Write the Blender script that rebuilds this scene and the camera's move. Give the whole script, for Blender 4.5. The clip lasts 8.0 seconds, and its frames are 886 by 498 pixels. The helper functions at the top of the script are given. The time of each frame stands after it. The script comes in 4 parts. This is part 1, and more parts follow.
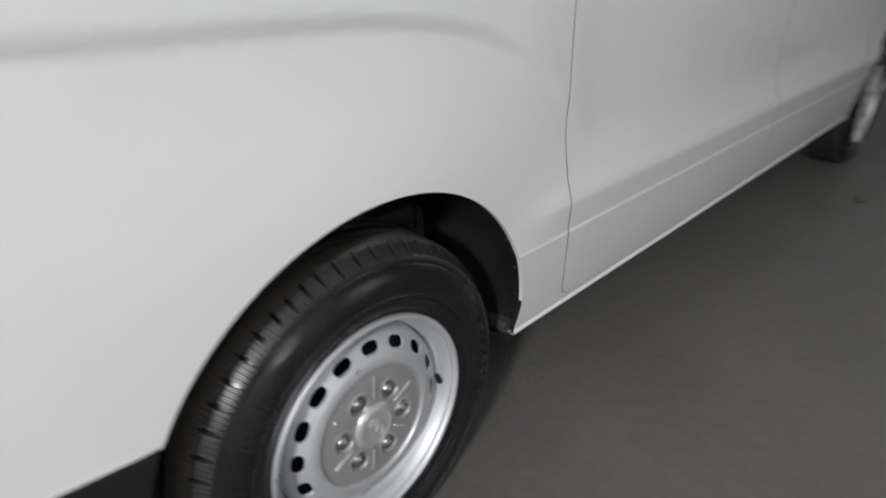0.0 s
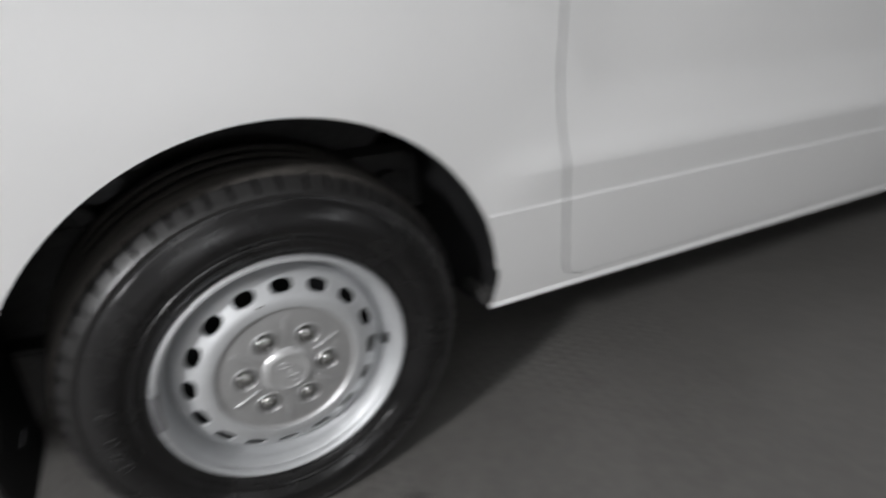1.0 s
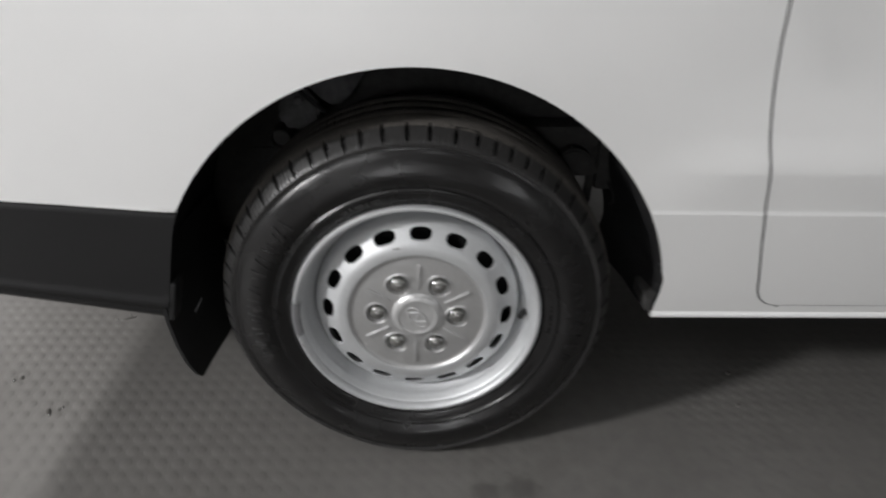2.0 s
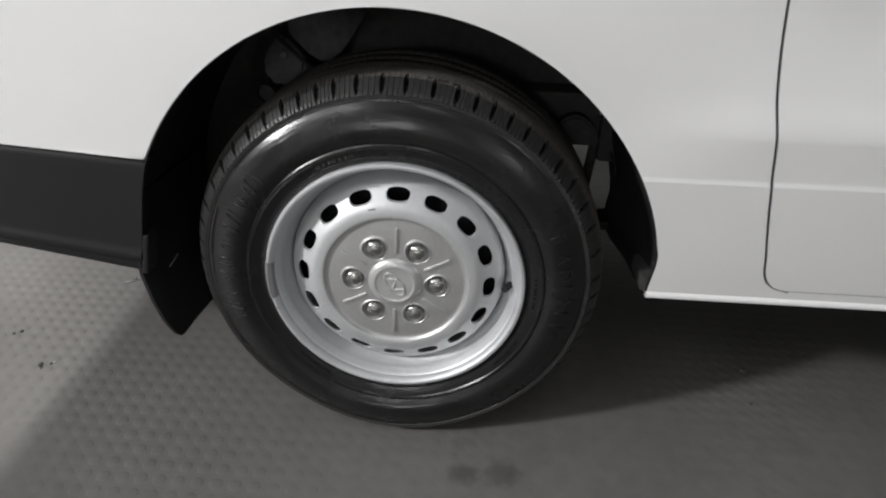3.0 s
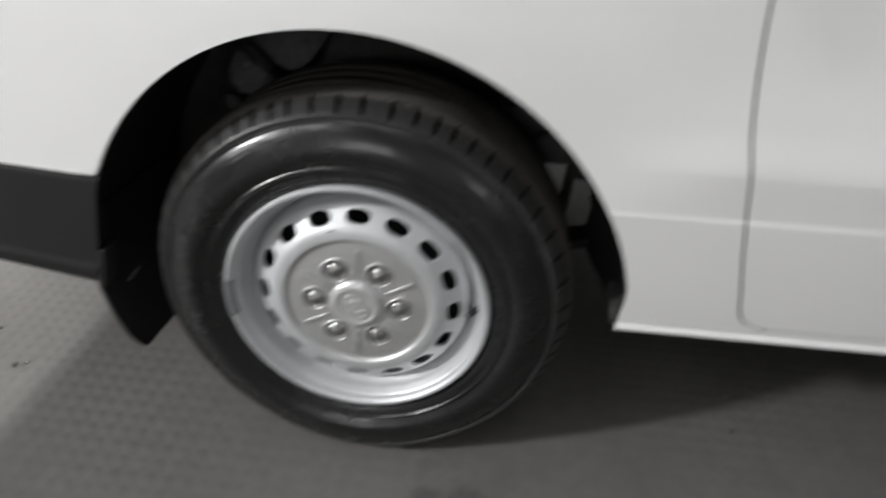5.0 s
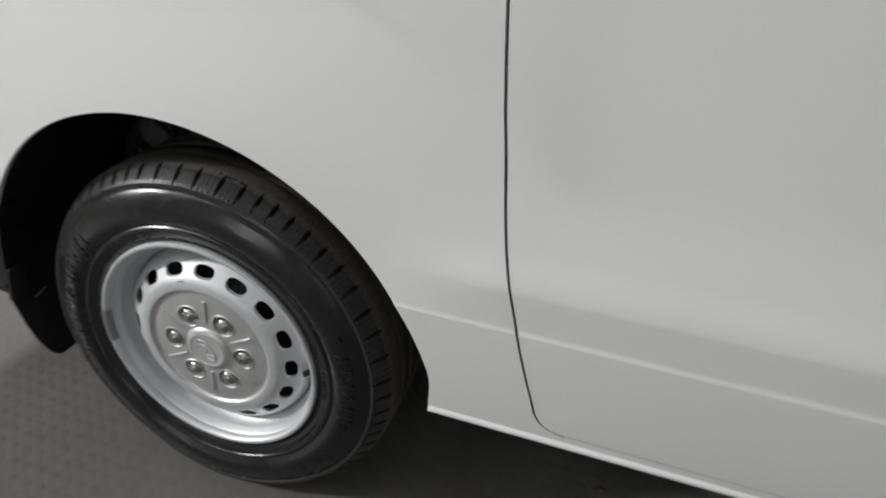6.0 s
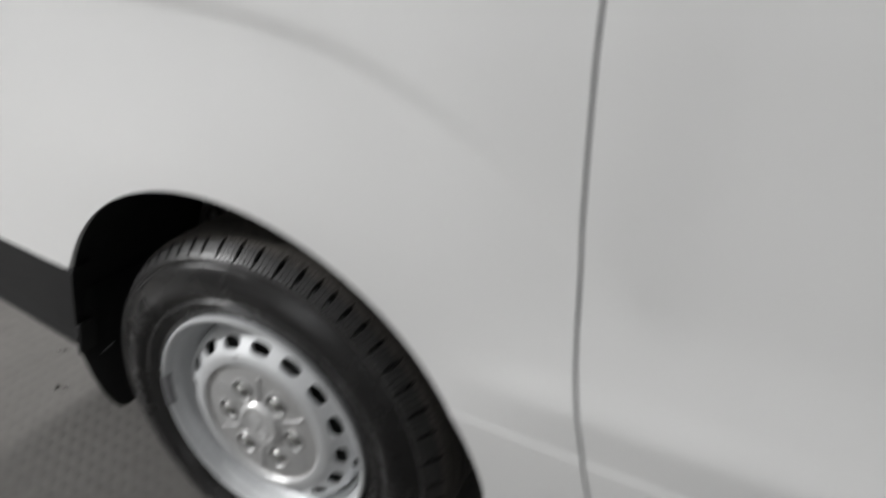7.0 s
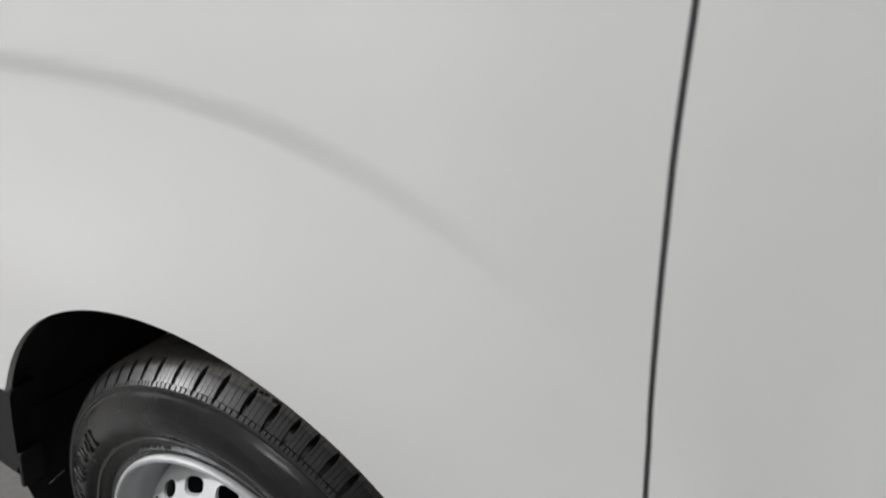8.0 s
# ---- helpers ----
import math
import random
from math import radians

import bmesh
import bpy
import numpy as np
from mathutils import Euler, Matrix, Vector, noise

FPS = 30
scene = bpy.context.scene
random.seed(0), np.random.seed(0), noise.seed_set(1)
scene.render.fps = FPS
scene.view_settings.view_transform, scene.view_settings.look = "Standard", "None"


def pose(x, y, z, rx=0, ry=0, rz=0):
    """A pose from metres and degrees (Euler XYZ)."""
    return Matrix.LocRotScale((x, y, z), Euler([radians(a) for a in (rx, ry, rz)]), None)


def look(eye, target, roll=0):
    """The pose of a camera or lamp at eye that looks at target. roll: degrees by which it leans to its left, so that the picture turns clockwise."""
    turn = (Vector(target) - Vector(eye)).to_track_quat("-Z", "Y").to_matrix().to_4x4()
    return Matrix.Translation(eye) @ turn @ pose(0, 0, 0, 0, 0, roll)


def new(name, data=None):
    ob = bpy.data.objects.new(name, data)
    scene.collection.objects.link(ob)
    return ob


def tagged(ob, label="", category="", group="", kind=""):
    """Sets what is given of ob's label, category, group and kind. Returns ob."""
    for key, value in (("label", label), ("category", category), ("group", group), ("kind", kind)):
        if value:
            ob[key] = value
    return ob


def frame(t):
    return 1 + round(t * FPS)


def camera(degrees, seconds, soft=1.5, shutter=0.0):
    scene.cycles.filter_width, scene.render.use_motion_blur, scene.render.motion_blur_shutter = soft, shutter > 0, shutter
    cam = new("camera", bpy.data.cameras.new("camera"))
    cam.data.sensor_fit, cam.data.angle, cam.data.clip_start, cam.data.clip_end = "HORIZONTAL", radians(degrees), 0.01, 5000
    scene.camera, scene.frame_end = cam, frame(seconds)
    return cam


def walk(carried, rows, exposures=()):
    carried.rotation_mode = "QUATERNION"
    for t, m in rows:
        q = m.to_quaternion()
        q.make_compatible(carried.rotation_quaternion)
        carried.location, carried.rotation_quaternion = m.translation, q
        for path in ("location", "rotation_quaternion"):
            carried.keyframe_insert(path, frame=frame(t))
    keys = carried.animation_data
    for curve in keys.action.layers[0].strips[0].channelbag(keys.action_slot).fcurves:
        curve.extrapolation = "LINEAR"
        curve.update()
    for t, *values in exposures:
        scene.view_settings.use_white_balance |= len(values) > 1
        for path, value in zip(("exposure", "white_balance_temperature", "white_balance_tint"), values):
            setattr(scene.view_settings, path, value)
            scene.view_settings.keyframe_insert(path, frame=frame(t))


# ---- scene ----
cam = camera(69.6, 8.0, soft=2.0, shutter=0.8)
PATH = [
    (0, (-0.587, -0.706, 1.123), (0.831, 0.589, 0.208), 1.0),
    (0.2, (-0.490, -0.773, 1.123), (0.800, 0.624, 0.178), 1.2),
    (0.5, (-0.369, -0.815, 1.086), (0.825, 0.610, 0.106), 2.4),
    (0.8, (-0.268, -0.877, 1.055), (0.851, 0.610, 0.090), 2.1),
    (1, (-0.211, -0.887, 1.028), (0.736, 0.741, 0.044), 1.4),
    (1.2, (-0.153, -0.888, 0.992), (0.459, 0.882, 0.005), 0.3),
    (1.5, (-0.107, -0.872, 0.998), (0.132, 0.833, 0.037), 0.8),
    (1.8, (-0.028, -0.918, 0.986), (0.045, 0.773, 0.047), 0.7),
    (2, (0.025, -0.928, 1.002), (0.058, 0.697, 0.066), 0.9),
    (2.2, (0.107, -0.967, 0.948), (0.054, 0.739, 0.055), 0.3),
    (3.5, (0.143, -0.870, 0.925), (0.025, 0.740, -0.076), 1.1),
    (4, (0.143, -0.877, 0.931), (0.014, 0.723, -0.084), 1.2),
    (4.5, (0.149, -0.869, 0.952), (0.010, 0.660, -0.066), 1.3),
    (4.8, (0.169, -0.855, 0.953), (0.011, 0.704, -0.044), 1.5),
    (5, (0.222, -0.822, 0.973), (0.058, 0.777, -0.041), 1.7),
    (5.2, (0.341, -0.789, 0.984), (0.144, 0.804, 0.027), 2.5),
    (6.3, (0.658, -0.737, 1.118), (0.095, 0.768, 0.150), 2.8),
    (6.5, (0.642, -0.738, 1.092), (0.019, 0.739, 0.120), 2.2),
    (6.7, (0.579, -0.714, 1.084), (-0.037, 0.700, 0.157), 2.5),
    (6.8, (0.576, -0.677, 1.083), (-0.094, 0.819, 0.110), 2.4),
    (7, (0.613, -0.629, 1.149), (-0.091, 0.905, 0.231), 3.2),
    (7.2, (0.635, -0.551, 1.159), (-0.108, 0.996, 0.280), 2.7),
    (7.5, (0.594, -0.479, 1.153), (-0.186, 1.111, 0.334), 2.8),
    (7.6, (0.556, -0.498, 1.140), (-0.213, 1.159, 0.325), 3.6),
    (7.7, (0.520, -0.465, 1.111), (-0.248, 1.092, 0.312), 2.3),
    (7.8, (0.521, -0.457, 1.104), (-0.320, 1.180, 0.319), 3.0),
    (7.9, (0.521, -0.435, 1.122), (-0.250, 1.123, 0.348), 2.0),
    (8, (0.529, -0.441, 1.133), (-0.259, 1.143, 0.360), 1.9),
]
walk(cam, [(t, look(eye, target, roll)) for t, eye, target, roll in PATH],
     exposures=((0, -0.06, 6380, 11), (1.0, -0.04, 6420, 11), (1.5, -0.03, 6520, 11), (2.2, -0.02, 6520, 11), (3.4, 0.2, 6500, 11), (4.7, 0.24, 6500, 11),
                (5.2, 0.1, 6490, 10), (6.3, -0.08, 6490, 10), (7.2, 0.0, 6490, 10), (8, 0.06, 6490, 10)))

# ---- world and light ----
world = bpy.data.worlds.new("room_air")
world.use_nodes = True
world.node_tree.nodes["Background"].inputs[0].default_value = (0.8, 0.85, 1.0, 1)
world.node_tree.nodes["Background"].inputs[1].default_value = 0.02
scene.world = world


def lamp(name, size, watts, eye, target, colour=(1, 1, 1), size_y=None):
    data = bpy.data.lights.new(name, "AREA")
    data.size, data.energy, data.color = size, watts, colour
    if size_y:
        data.shape, data.size_y = "RECTANGLE", size_y
    ob = new(name, data)
    ob.matrix_world = look(eye, target)
    return ob


lamp("flood_lamp_near", 0.42, 252, (-4.56, -2.46, 2.99), (0.2, 0, 0.4), (0.995, 0.995, 0.995))
lamp("flood_lamp_far", 0.35, 72, (-3.5, 2.75, 2.9), (-0.8, 0.2, 0.0), (1.0, 0.97, 0.95))
lamp("work_light_rear", 0.8, 13, (-0.75, -4.8, 1.65), (-0.1, 0, 0.5), (0.97, 0.985, 1.0), 0.4)
lamp("work_light_middle", 0.8, 8.5, (3.0, -4.8, 1.7), (0.6, 0, 0.5), (0.97, 0.985, 1.0), 0.4)
# unseen overhead panel, added as soft fill over the van's side
lamp("overhead_fill", 0.5, 6, (0.5, -1.6, 3.45), (0.5, -1.6, 0), (0.97, 0.985, 1.0), 2.0)
lamp("flood_lamp_front", 0.45, 24, (8.2, -2.2, 2.6), (1.4, -0.2, 0.4), (0.97, 0.985, 1.0))
# second added overhead fill, towards the rear
lamp("overhead_fill_rear", 0.5, 24, (-1.9, -2.7, 3.45), (-1.9, -2.7, 0), (0.97, 0.985, 1.0), 2.0)
# added low fill that lightens the floor under the van; no such fixture known
lamp("low_fill_far", 1.8, 8, (1.2, 5.5, 1.75), (0.7, 1.3, 0), (1.0, 0.99, 0.97), 0.8)


# ---- materials ----
def material(name, colour, rough, metal=0.0, coat=0.0, vary=0.08, scale=6.0, fine=60.0, bump=0.0, bump_scale=400.0, rough_vary=0.05, spec=0.5, wave=0.0, wave_scale=20.0):
    m = bpy.data.materials.new(name)
    m.use_nodes = True
    nt = m.node_tree
    b = nt.nodes["Principled BSDF"]
    b.inputs["Metallic"].default_value = metal
    b.inputs["Coat Weight"].default_value = coat
    b.inputs["Coat Roughness"].default_value = 0.06
    b.inputs["Specular IOR Level"].default_value = spec
    tc = nt.nodes.new("ShaderNodeTexCoord")

    def noise_tex(s, detail):
        n = nt.nodes.new("ShaderNodeTexNoise")
        n.inputs["Scale"].default_value, n.inputs["Detail"].default_value = s, detail
        nt.links.new(tc.outputs["Object"], n.inputs["Vector"])
        return n

    big, small = noise_tex(scale, 4), noise_tex(fine, 3)
    mix = nt.nodes.new("ShaderNodeMath")
    mix.operation = "MULTIPLY_ADD"
    mix.inputs[1].default_value = 0.5
    nt.links.new(small.outputs["Fac"], mix.inputs[0])
    half = nt.nodes.new("ShaderNodeMath")
    half.operation = "MULTIPLY"
    half.inputs[1].default_value = 0.5
    nt.links.new(big.outputs["Fac"], half.inputs[0])
    nt.links.new(half.outputs[0], mix.inputs[2])
    ramp = nt.nodes.new("ShaderNodeValToRGB")
    ramp.color_ramp.elements[0].position, ramp.color_ramp.elements[1].position = 0.3, 0.7
    ramp.color_ramp.elements[0].color = (*[c * (1 - vary) for c in colour], 1)
    ramp.color_ramp.elements[1].color = (*[min(1, c * (1 + vary)) for c in colour], 1)
    nt.links.new(mix.outputs[0], ramp.inputs[0])
    nt.links.new(ramp.outputs[0], b.inputs["Base Color"])
    rr = nt.nodes.new("ShaderNodeMapRange")
    rr.inputs["From Min"].default_value, rr.inputs["From Max"].default_value = 0.3, 0.7
    rr.inputs["To Min"].default_value, rr.inputs["To Max"].default_value = rough - rough_vary, rough + rough_vary
    nt.links.new(big.outputs["Fac"], rr.inputs["Value"])
    nt.links.new(rr.outputs[0], b.inputs["Roughness"])
    if bump:
        bn = nt.nodes.new("ShaderNodeBump")
        bn.inputs["Strength"].default_value, bn.inputs["Distance"].default_value = bump, 0.001
        nt.links.new(noise_tex(bump_scale, 4).outputs["Fac"], bn.inputs["Height"])
        if wave:
            wn = nt.nodes.new("ShaderNodeBump")
            wn.inputs["Strength"].default_value, wn.inputs["Distance"].default_value = wave, 0.004
            wt = noise_tex(wave_scale, 2)
            # streaks that run round the axle: (radius, angle) as the texture's place
            flat = nt.nodes.new("ShaderNodeVectorMath")
            flat.operation = "MULTIPLY"
            flat.inputs[1].default_value = (1, 0, 1)
            nt.links.new(tc.outputs["Object"], flat.inputs[0])
            size = nt.nodes.new("ShaderNodeVectorMath")
            size.operation = "LENGTH"
            nt.links.new(flat.outputs["Vector"], size.inputs[0])
            xyz = nt.nodes.new("ShaderNodeSeparateXYZ")
            nt.links.new(tc.outputs["Object"], xyz.inputs[0])
            turn = nt.nodes.new("ShaderNodeMath")
            turn.operation = "ARCTAN2"
            nt.links.new(xyz.outputs["Z"], turn.inputs[0])
            nt.links.new(xyz.outputs["X"], turn.inputs[1])
            small_turn = nt.nodes.new("ShaderNodeMath")
            small_turn.operation = "MULTIPLY"
            small_turn.inputs[1].default_value = 0.06
            nt.links.new(turn.outputs[0], small_turn.inputs[0])
            place = nt.nodes.new("ShaderNodeCombineXYZ")
            nt.links.new(size.outputs["Value"], place.inputs["X"])
            nt.links.new(small_turn.outputs[0], place.inputs["Y"])
            nt.links.new(place.outputs[0], wt.inputs["Vector"])
            nt.links.new(wt.outputs["Fac"], wn.inputs["Height"])
            nt.links.new(wn.outputs[0], bn.inputs["Normal"])
        nt.links.new(bn.outputs[0], b.inputs["Normal"])
    return m


PAINT = material("white_vehicle_paint", (0.79, 0.79, 0.785), 0.45, coat=1.0, spec=0.3, vary=0.012, scale=1.5, fine=9, rough_vary=0.02)
SILVER = material("silver_wheel_paint", (0.62, 0.63, 0.64), 0.53, metal=0.60, vary=0.06, scale=18, fine=160, bump=0.06, bump_scale=900)
SATIN = material("satin_grey_wheel_paint", (0.56, 0.56, 0.56), 0.43, metal=0.70, vary=0.06, scale=20, fine=160, bump=0.05, bump_scale=900)
CHROME = material("chrome", (0.42, 0.42, 0.41), 0.20, metal=1.0, vary=0.05)
CAP = material("satin_cap_metal", (0.60, 0.60, 0.60), 0.34, metal=0.55, vary=0.05, scale=30)
RUBBER = material("tyre_rubber", (0.0100, 0.0097, 0.0099), 0.25, vary=0.35, scale=14, fine=120, bump=0.10, bump_scale=350, rough_vary=0.08, wave=0.30, wave_scale=60)
TREAD = material("shoulder_rubber", (0.027, 0.0263, 0.026), 0.37, spec=0.5, vary=0.40, scale=25, fine=150, bump=0.25, bump_scale=500)
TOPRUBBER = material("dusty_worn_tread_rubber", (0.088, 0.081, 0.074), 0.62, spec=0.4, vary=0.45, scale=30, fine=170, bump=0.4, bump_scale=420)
PLASTIC = material("grained_black_plastic", (0.0125, 0.0125, 0.013), 0.58, spec=0.28, vary=0.12, scale=5, fine=200, bump=0.15, bump_scale=1400)
LINER = material("black_liner", (0.0115, 0.0115, 0.012), 0.66, spec=0.3, vary=0.3, scale=9, fine=70, bump=0.2, bump_scale=300)
UNDER = material("black_underseal", (0.036, 0.035, 0.034), 0.72, vary=0.4, scale=8, fine=60, bump=0.5, bump_scale=120)
STEEL = material("dull_chassis_steel", (0.10, 0.10, 0.103), 0.5, metal=0.2, vary=0.3, scale=12, fine=80)
PLATE = material("scuffed_frame_paint", (0.10, 0.10, 0.103), 0.6, vary=0.4, scale=14, fine=70, bump=0.2, bump_scale=200)
BRACKET = material("dark_bracket_paint", (0.058, 0.058, 0.060), 0.55, vary=0.5, scale=20, fine=90, bump=0.3, bump_scale=150)
LEAD = material("grey_balance_weight", (0.27, 0.27, 0.28), 0.45, metal=0.5, vary=0.1)
# for the seals, and for door edges darkened to imitate the shade in their gaps
SEAL_AND_SHADE = material("dark_seal_and_gap_shade", (0.25, 0.25, 0.255), 0.7, vary=0.1)
WALLPAINT = material("plain_wall_paint", (0.50, 0.50, 0.495), 0.8, vary=0.05, scale=1.2, fine=15)
CEILING = material("ceiling_paint", (0.6, 0.6, 0.59), 0.85, vary=0.04, scale=1.2, fine=15)
GRIT = material("dark_grit", (0.095, 0.090, 0.083), 0.7, vary=0.3)
SHINY = material("bright_metal_bit", (0.7, 0.7, 0.68), 0.2, metal=1.0)


def floor_material():
    m = material("grey_rubber_flooring", (0.136, 0.1315, 0.124), 0.54, spec=0.42, vary=0.14, scale=2.2, fine=28, bump=0.25, bump_scale=260, rough_vary=0.08)
    nt = m.node_tree
    b = nt.nodes["Principled BSDF"]
    # scattered scuffs and dust over the rubber
    tc = nt.nodes["Texture Coordinate"]
    n = nt.nodes.new("ShaderNodeTexNoise")
    n.inputs["Scale"].default_value, n.inputs["Detail"].default_value = 11.0, 8
    nt.links.new(tc.outputs["Object"], n.inputs["Vector"])
    r = nt.nodes.new("ShaderNodeValToRGB")
    r.color_ramp.elements[0].position, r.color_ramp.elements[1].position = 0.52, 0.78
    r.color_ramp.elements[0].color, r.color_ramp.elements[1].color = (0, 0, 0, 1), (0.5, 0.5, 0.5, 1)
    nt.links.new(n.outputs["Fac"], r.inputs[0])
    mx = nt.nodes.new("ShaderNodeMix")
    mx.data_type = "RGBA"
    old = b.inputs["Base Color"].links[0].from_socket
    nt.links.new(r.outputs[0], mx.inputs["Factor"])
    nt.links.new(old, mx.inputs["A"])
    mx.inputs["B"].default_value = (0.112, 0.106, 0.099, 1)
    nt.links.new(mx.outputs["Result"], b.inputs["Base Color"])
    return m


def smudge_material():
    """Oily blot that thins out raggedly towards its edge."""
    m = material("oily_floor_smudge", (0.085, 0.082, 0.077), 0.45, vary=0.3, scale=40, fine=200)
    nt = m.node_tree
    b, out, tc = nt.nodes["Principled BSDF"], nt.nodes["Material Output"], nt.nodes["Texture Coordinate"]
    centre = nt.nodes.new("ShaderNodeVectorMath")
    centre.operation = "MULTIPLY_ADD"
    centre.inputs[1].default_value, centre.inputs[2].default_value = (2, 2, 0), (-1, -1, 0)
    nt.links.new(tc.outputs["Generated"], centre.inputs[0])
    grad = nt.nodes.new("ShaderNodeTexGradient")
    grad.gradient_type = "SPHERICAL"
    nt.links.new(centre.outputs["Vector"], grad.inputs["Vector"])
    n = nt.nodes.new("ShaderNodeTexNoise")
    n.inputs["Scale"].default_value, n.inputs["Detail"].default_value = 90.0, 5
    nt.links.new(tc.outputs["Object"], n.inputs["Vector"])
    add = nt.nodes.new("ShaderNodeMath")
    add.operation = "ADD"
    nt.links.new(grad.outputs["Fac"], add.inputs[0])
    nt.links.new(n.outputs["Fac"], add.inputs[1])
    fac = nt.nodes.new("ShaderNodeMapRange")
    fac.inputs["From Min"].default_value, fac.inputs["From Max"].default_value = 0.62, 1.15
    fac.inputs["To Max"].default_value = 0.31
    nt.links.new(add.outputs[0], fac.inputs["Value"])
    clear = nt.nodes.new("ShaderNodeBsdfTransparent")
    mix = nt.nodes.new("ShaderNodeMixShader")
    nt.links.new(fac.outputs[0], mix.inputs[0])
    nt.links.new(clear.outputs[0], mix.inputs[1])
    nt.links.new(b.outputs[0], mix.inputs[2])
    nt.links.new(mix.outputs[0], out.inputs["Surface"])
    return m


SMUDGE = smudge_material()
FLOOR = floor_material()
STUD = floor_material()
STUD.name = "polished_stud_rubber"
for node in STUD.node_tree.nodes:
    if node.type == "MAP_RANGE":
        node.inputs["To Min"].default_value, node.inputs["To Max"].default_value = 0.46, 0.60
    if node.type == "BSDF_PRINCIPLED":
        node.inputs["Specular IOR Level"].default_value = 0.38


GROUND = -0.0075


# ---- mesh helpers ----
def ss(a, b, v):
    t = min(1.0, max(0.0, (v - a) / (b - a)))
    return t * t * (3 - 2 * t)


def part(name, bm, mat, parent, label="", smooth=True, angle=35):
    me = bpy.data.meshes.new(name)
    bm.to_mesh(me)
    bm.free()
    return part_mesh(name, me, mat, parent, label, smooth, angle)


def part_mesh(name, me, mat, parent, label="", smooth=True, angle=35):
    if mat and not me.materials:
        me.materials.append(mat)
    if smooth:
        me.shade_smooth()
        if angle:
            me.set_sharp_from_angle(angle=radians(angle))
    ob = new(name, me)
    ob.parent = parent
    if label:
        tagged(ob, label)
    return ob


def lathe(profile, n=96):
    """A ring of revolution about the y axis; profile points are (radius, y)."""
    bm = bmesh.new()
    rings = []
    for r, y in profile:
        if r < 1e-6:
            rings.append([bm.verts.new((0, y, 0))] * n)
        else:
            rings.append([bm.verts.new((r * math.cos(2 * math.pi * i / n), y, r * math.sin(2 * math.pi * i / n))) for i in range(n)])
    for a, b in zip(rings, rings[1:]):
        for i in range(n):
            j = (i + 1) % n
            vs = []
            for v in (a[i], a[j], b[j], b[i]):
                if v not in vs:
                    vs.append(v)
            if len(vs) > 2:
                bm.faces.new(vs)
    bmesh.ops.recalc_face_normals(bm, faces=bm.faces)
    return bm


def box(x0, x1, y0, y1, z0, z1, bevel=0.0, segments=2):
    bm = bmesh.new()
    bmesh.ops.create_cube(bm, size=1)
    for v in bm.verts:
        v.co = Vector(((x0 + x1) / 2 + v.co.x * (x1 - x0), (y0 + y1) / 2 + v.co.y * (y1 - y0), (z0 + z1) / 2 + v.co.z * (z1 - z0)))
    if bevel:
        bmesh.ops.bevel(bm, geom=bm.edges[:], offset=bevel, segments=segments, affect="EDGES", profile=0.6)
    return bm


def tube(points, radius, n=10):
    """A bent rod through the points."""
    bm = bmesh.new()
    pts = [Vector(p) for p in points]
    rings = []
    for i, p in enumerate(pts):
        d = (pts[min(i + 1, len(pts) - 1)] - pts[max(i - 1, 0)]).normalized()
        u = d.orthogonal().normalized()
        w = d.cross(u)
        rings.append([bm.verts.new(p + radius * (math.cos(2 * math.pi * k / n) * u + math.sin(2 * math.pi * k / n) * w)) for k in range(n)])
    for a, b in zip(rings, rings[1:]):
        for k in range(n):
            bm.faces.new((a[k], a[(k + 1) % n], b[(k + 1) % n], b[k]))
    bm.faces.new(rings[0])
    bm.faces.new(rings[-1])
    bmesh.ops.recalc_face_normals(bm, faces=bm.faces)
    return bm


# ---- the van's side as a surface y(x, z) ----
FEATURE = [(-2.0, 1.045), (-0.35, 1.044), (-0.10, 1.044), (0.02, 1.040), (0.10, 1.031), (0.18, 1.020), (0.25, 1.002), (0.31, 0.979), (0.36, 0.955), (0.42, 0.918), (0.49, 0.862), (0.60, 0.760), (4.0, 0.5)]


def feature_z(x):
    """Smooth curve of the character line over the rear arch."""
    def lin(v):
        for (x0, z0), (x1, z1) in zip(FEATURE, FEATURE[1:]):
            if v <= x1:
                return z0 + (z1 - z0) * (v - x0) / (x1 - x0)
        return FEATURE[-1][1]
    return sum(lin(x + d) for d in (-0.045, -0.03, -0.015, 0, 0.015, 0.03, 0.045)) / 7


def soft_ramp(t, e=0.005):
    return (t + math.sqrt(t * t + e * e)) / 2


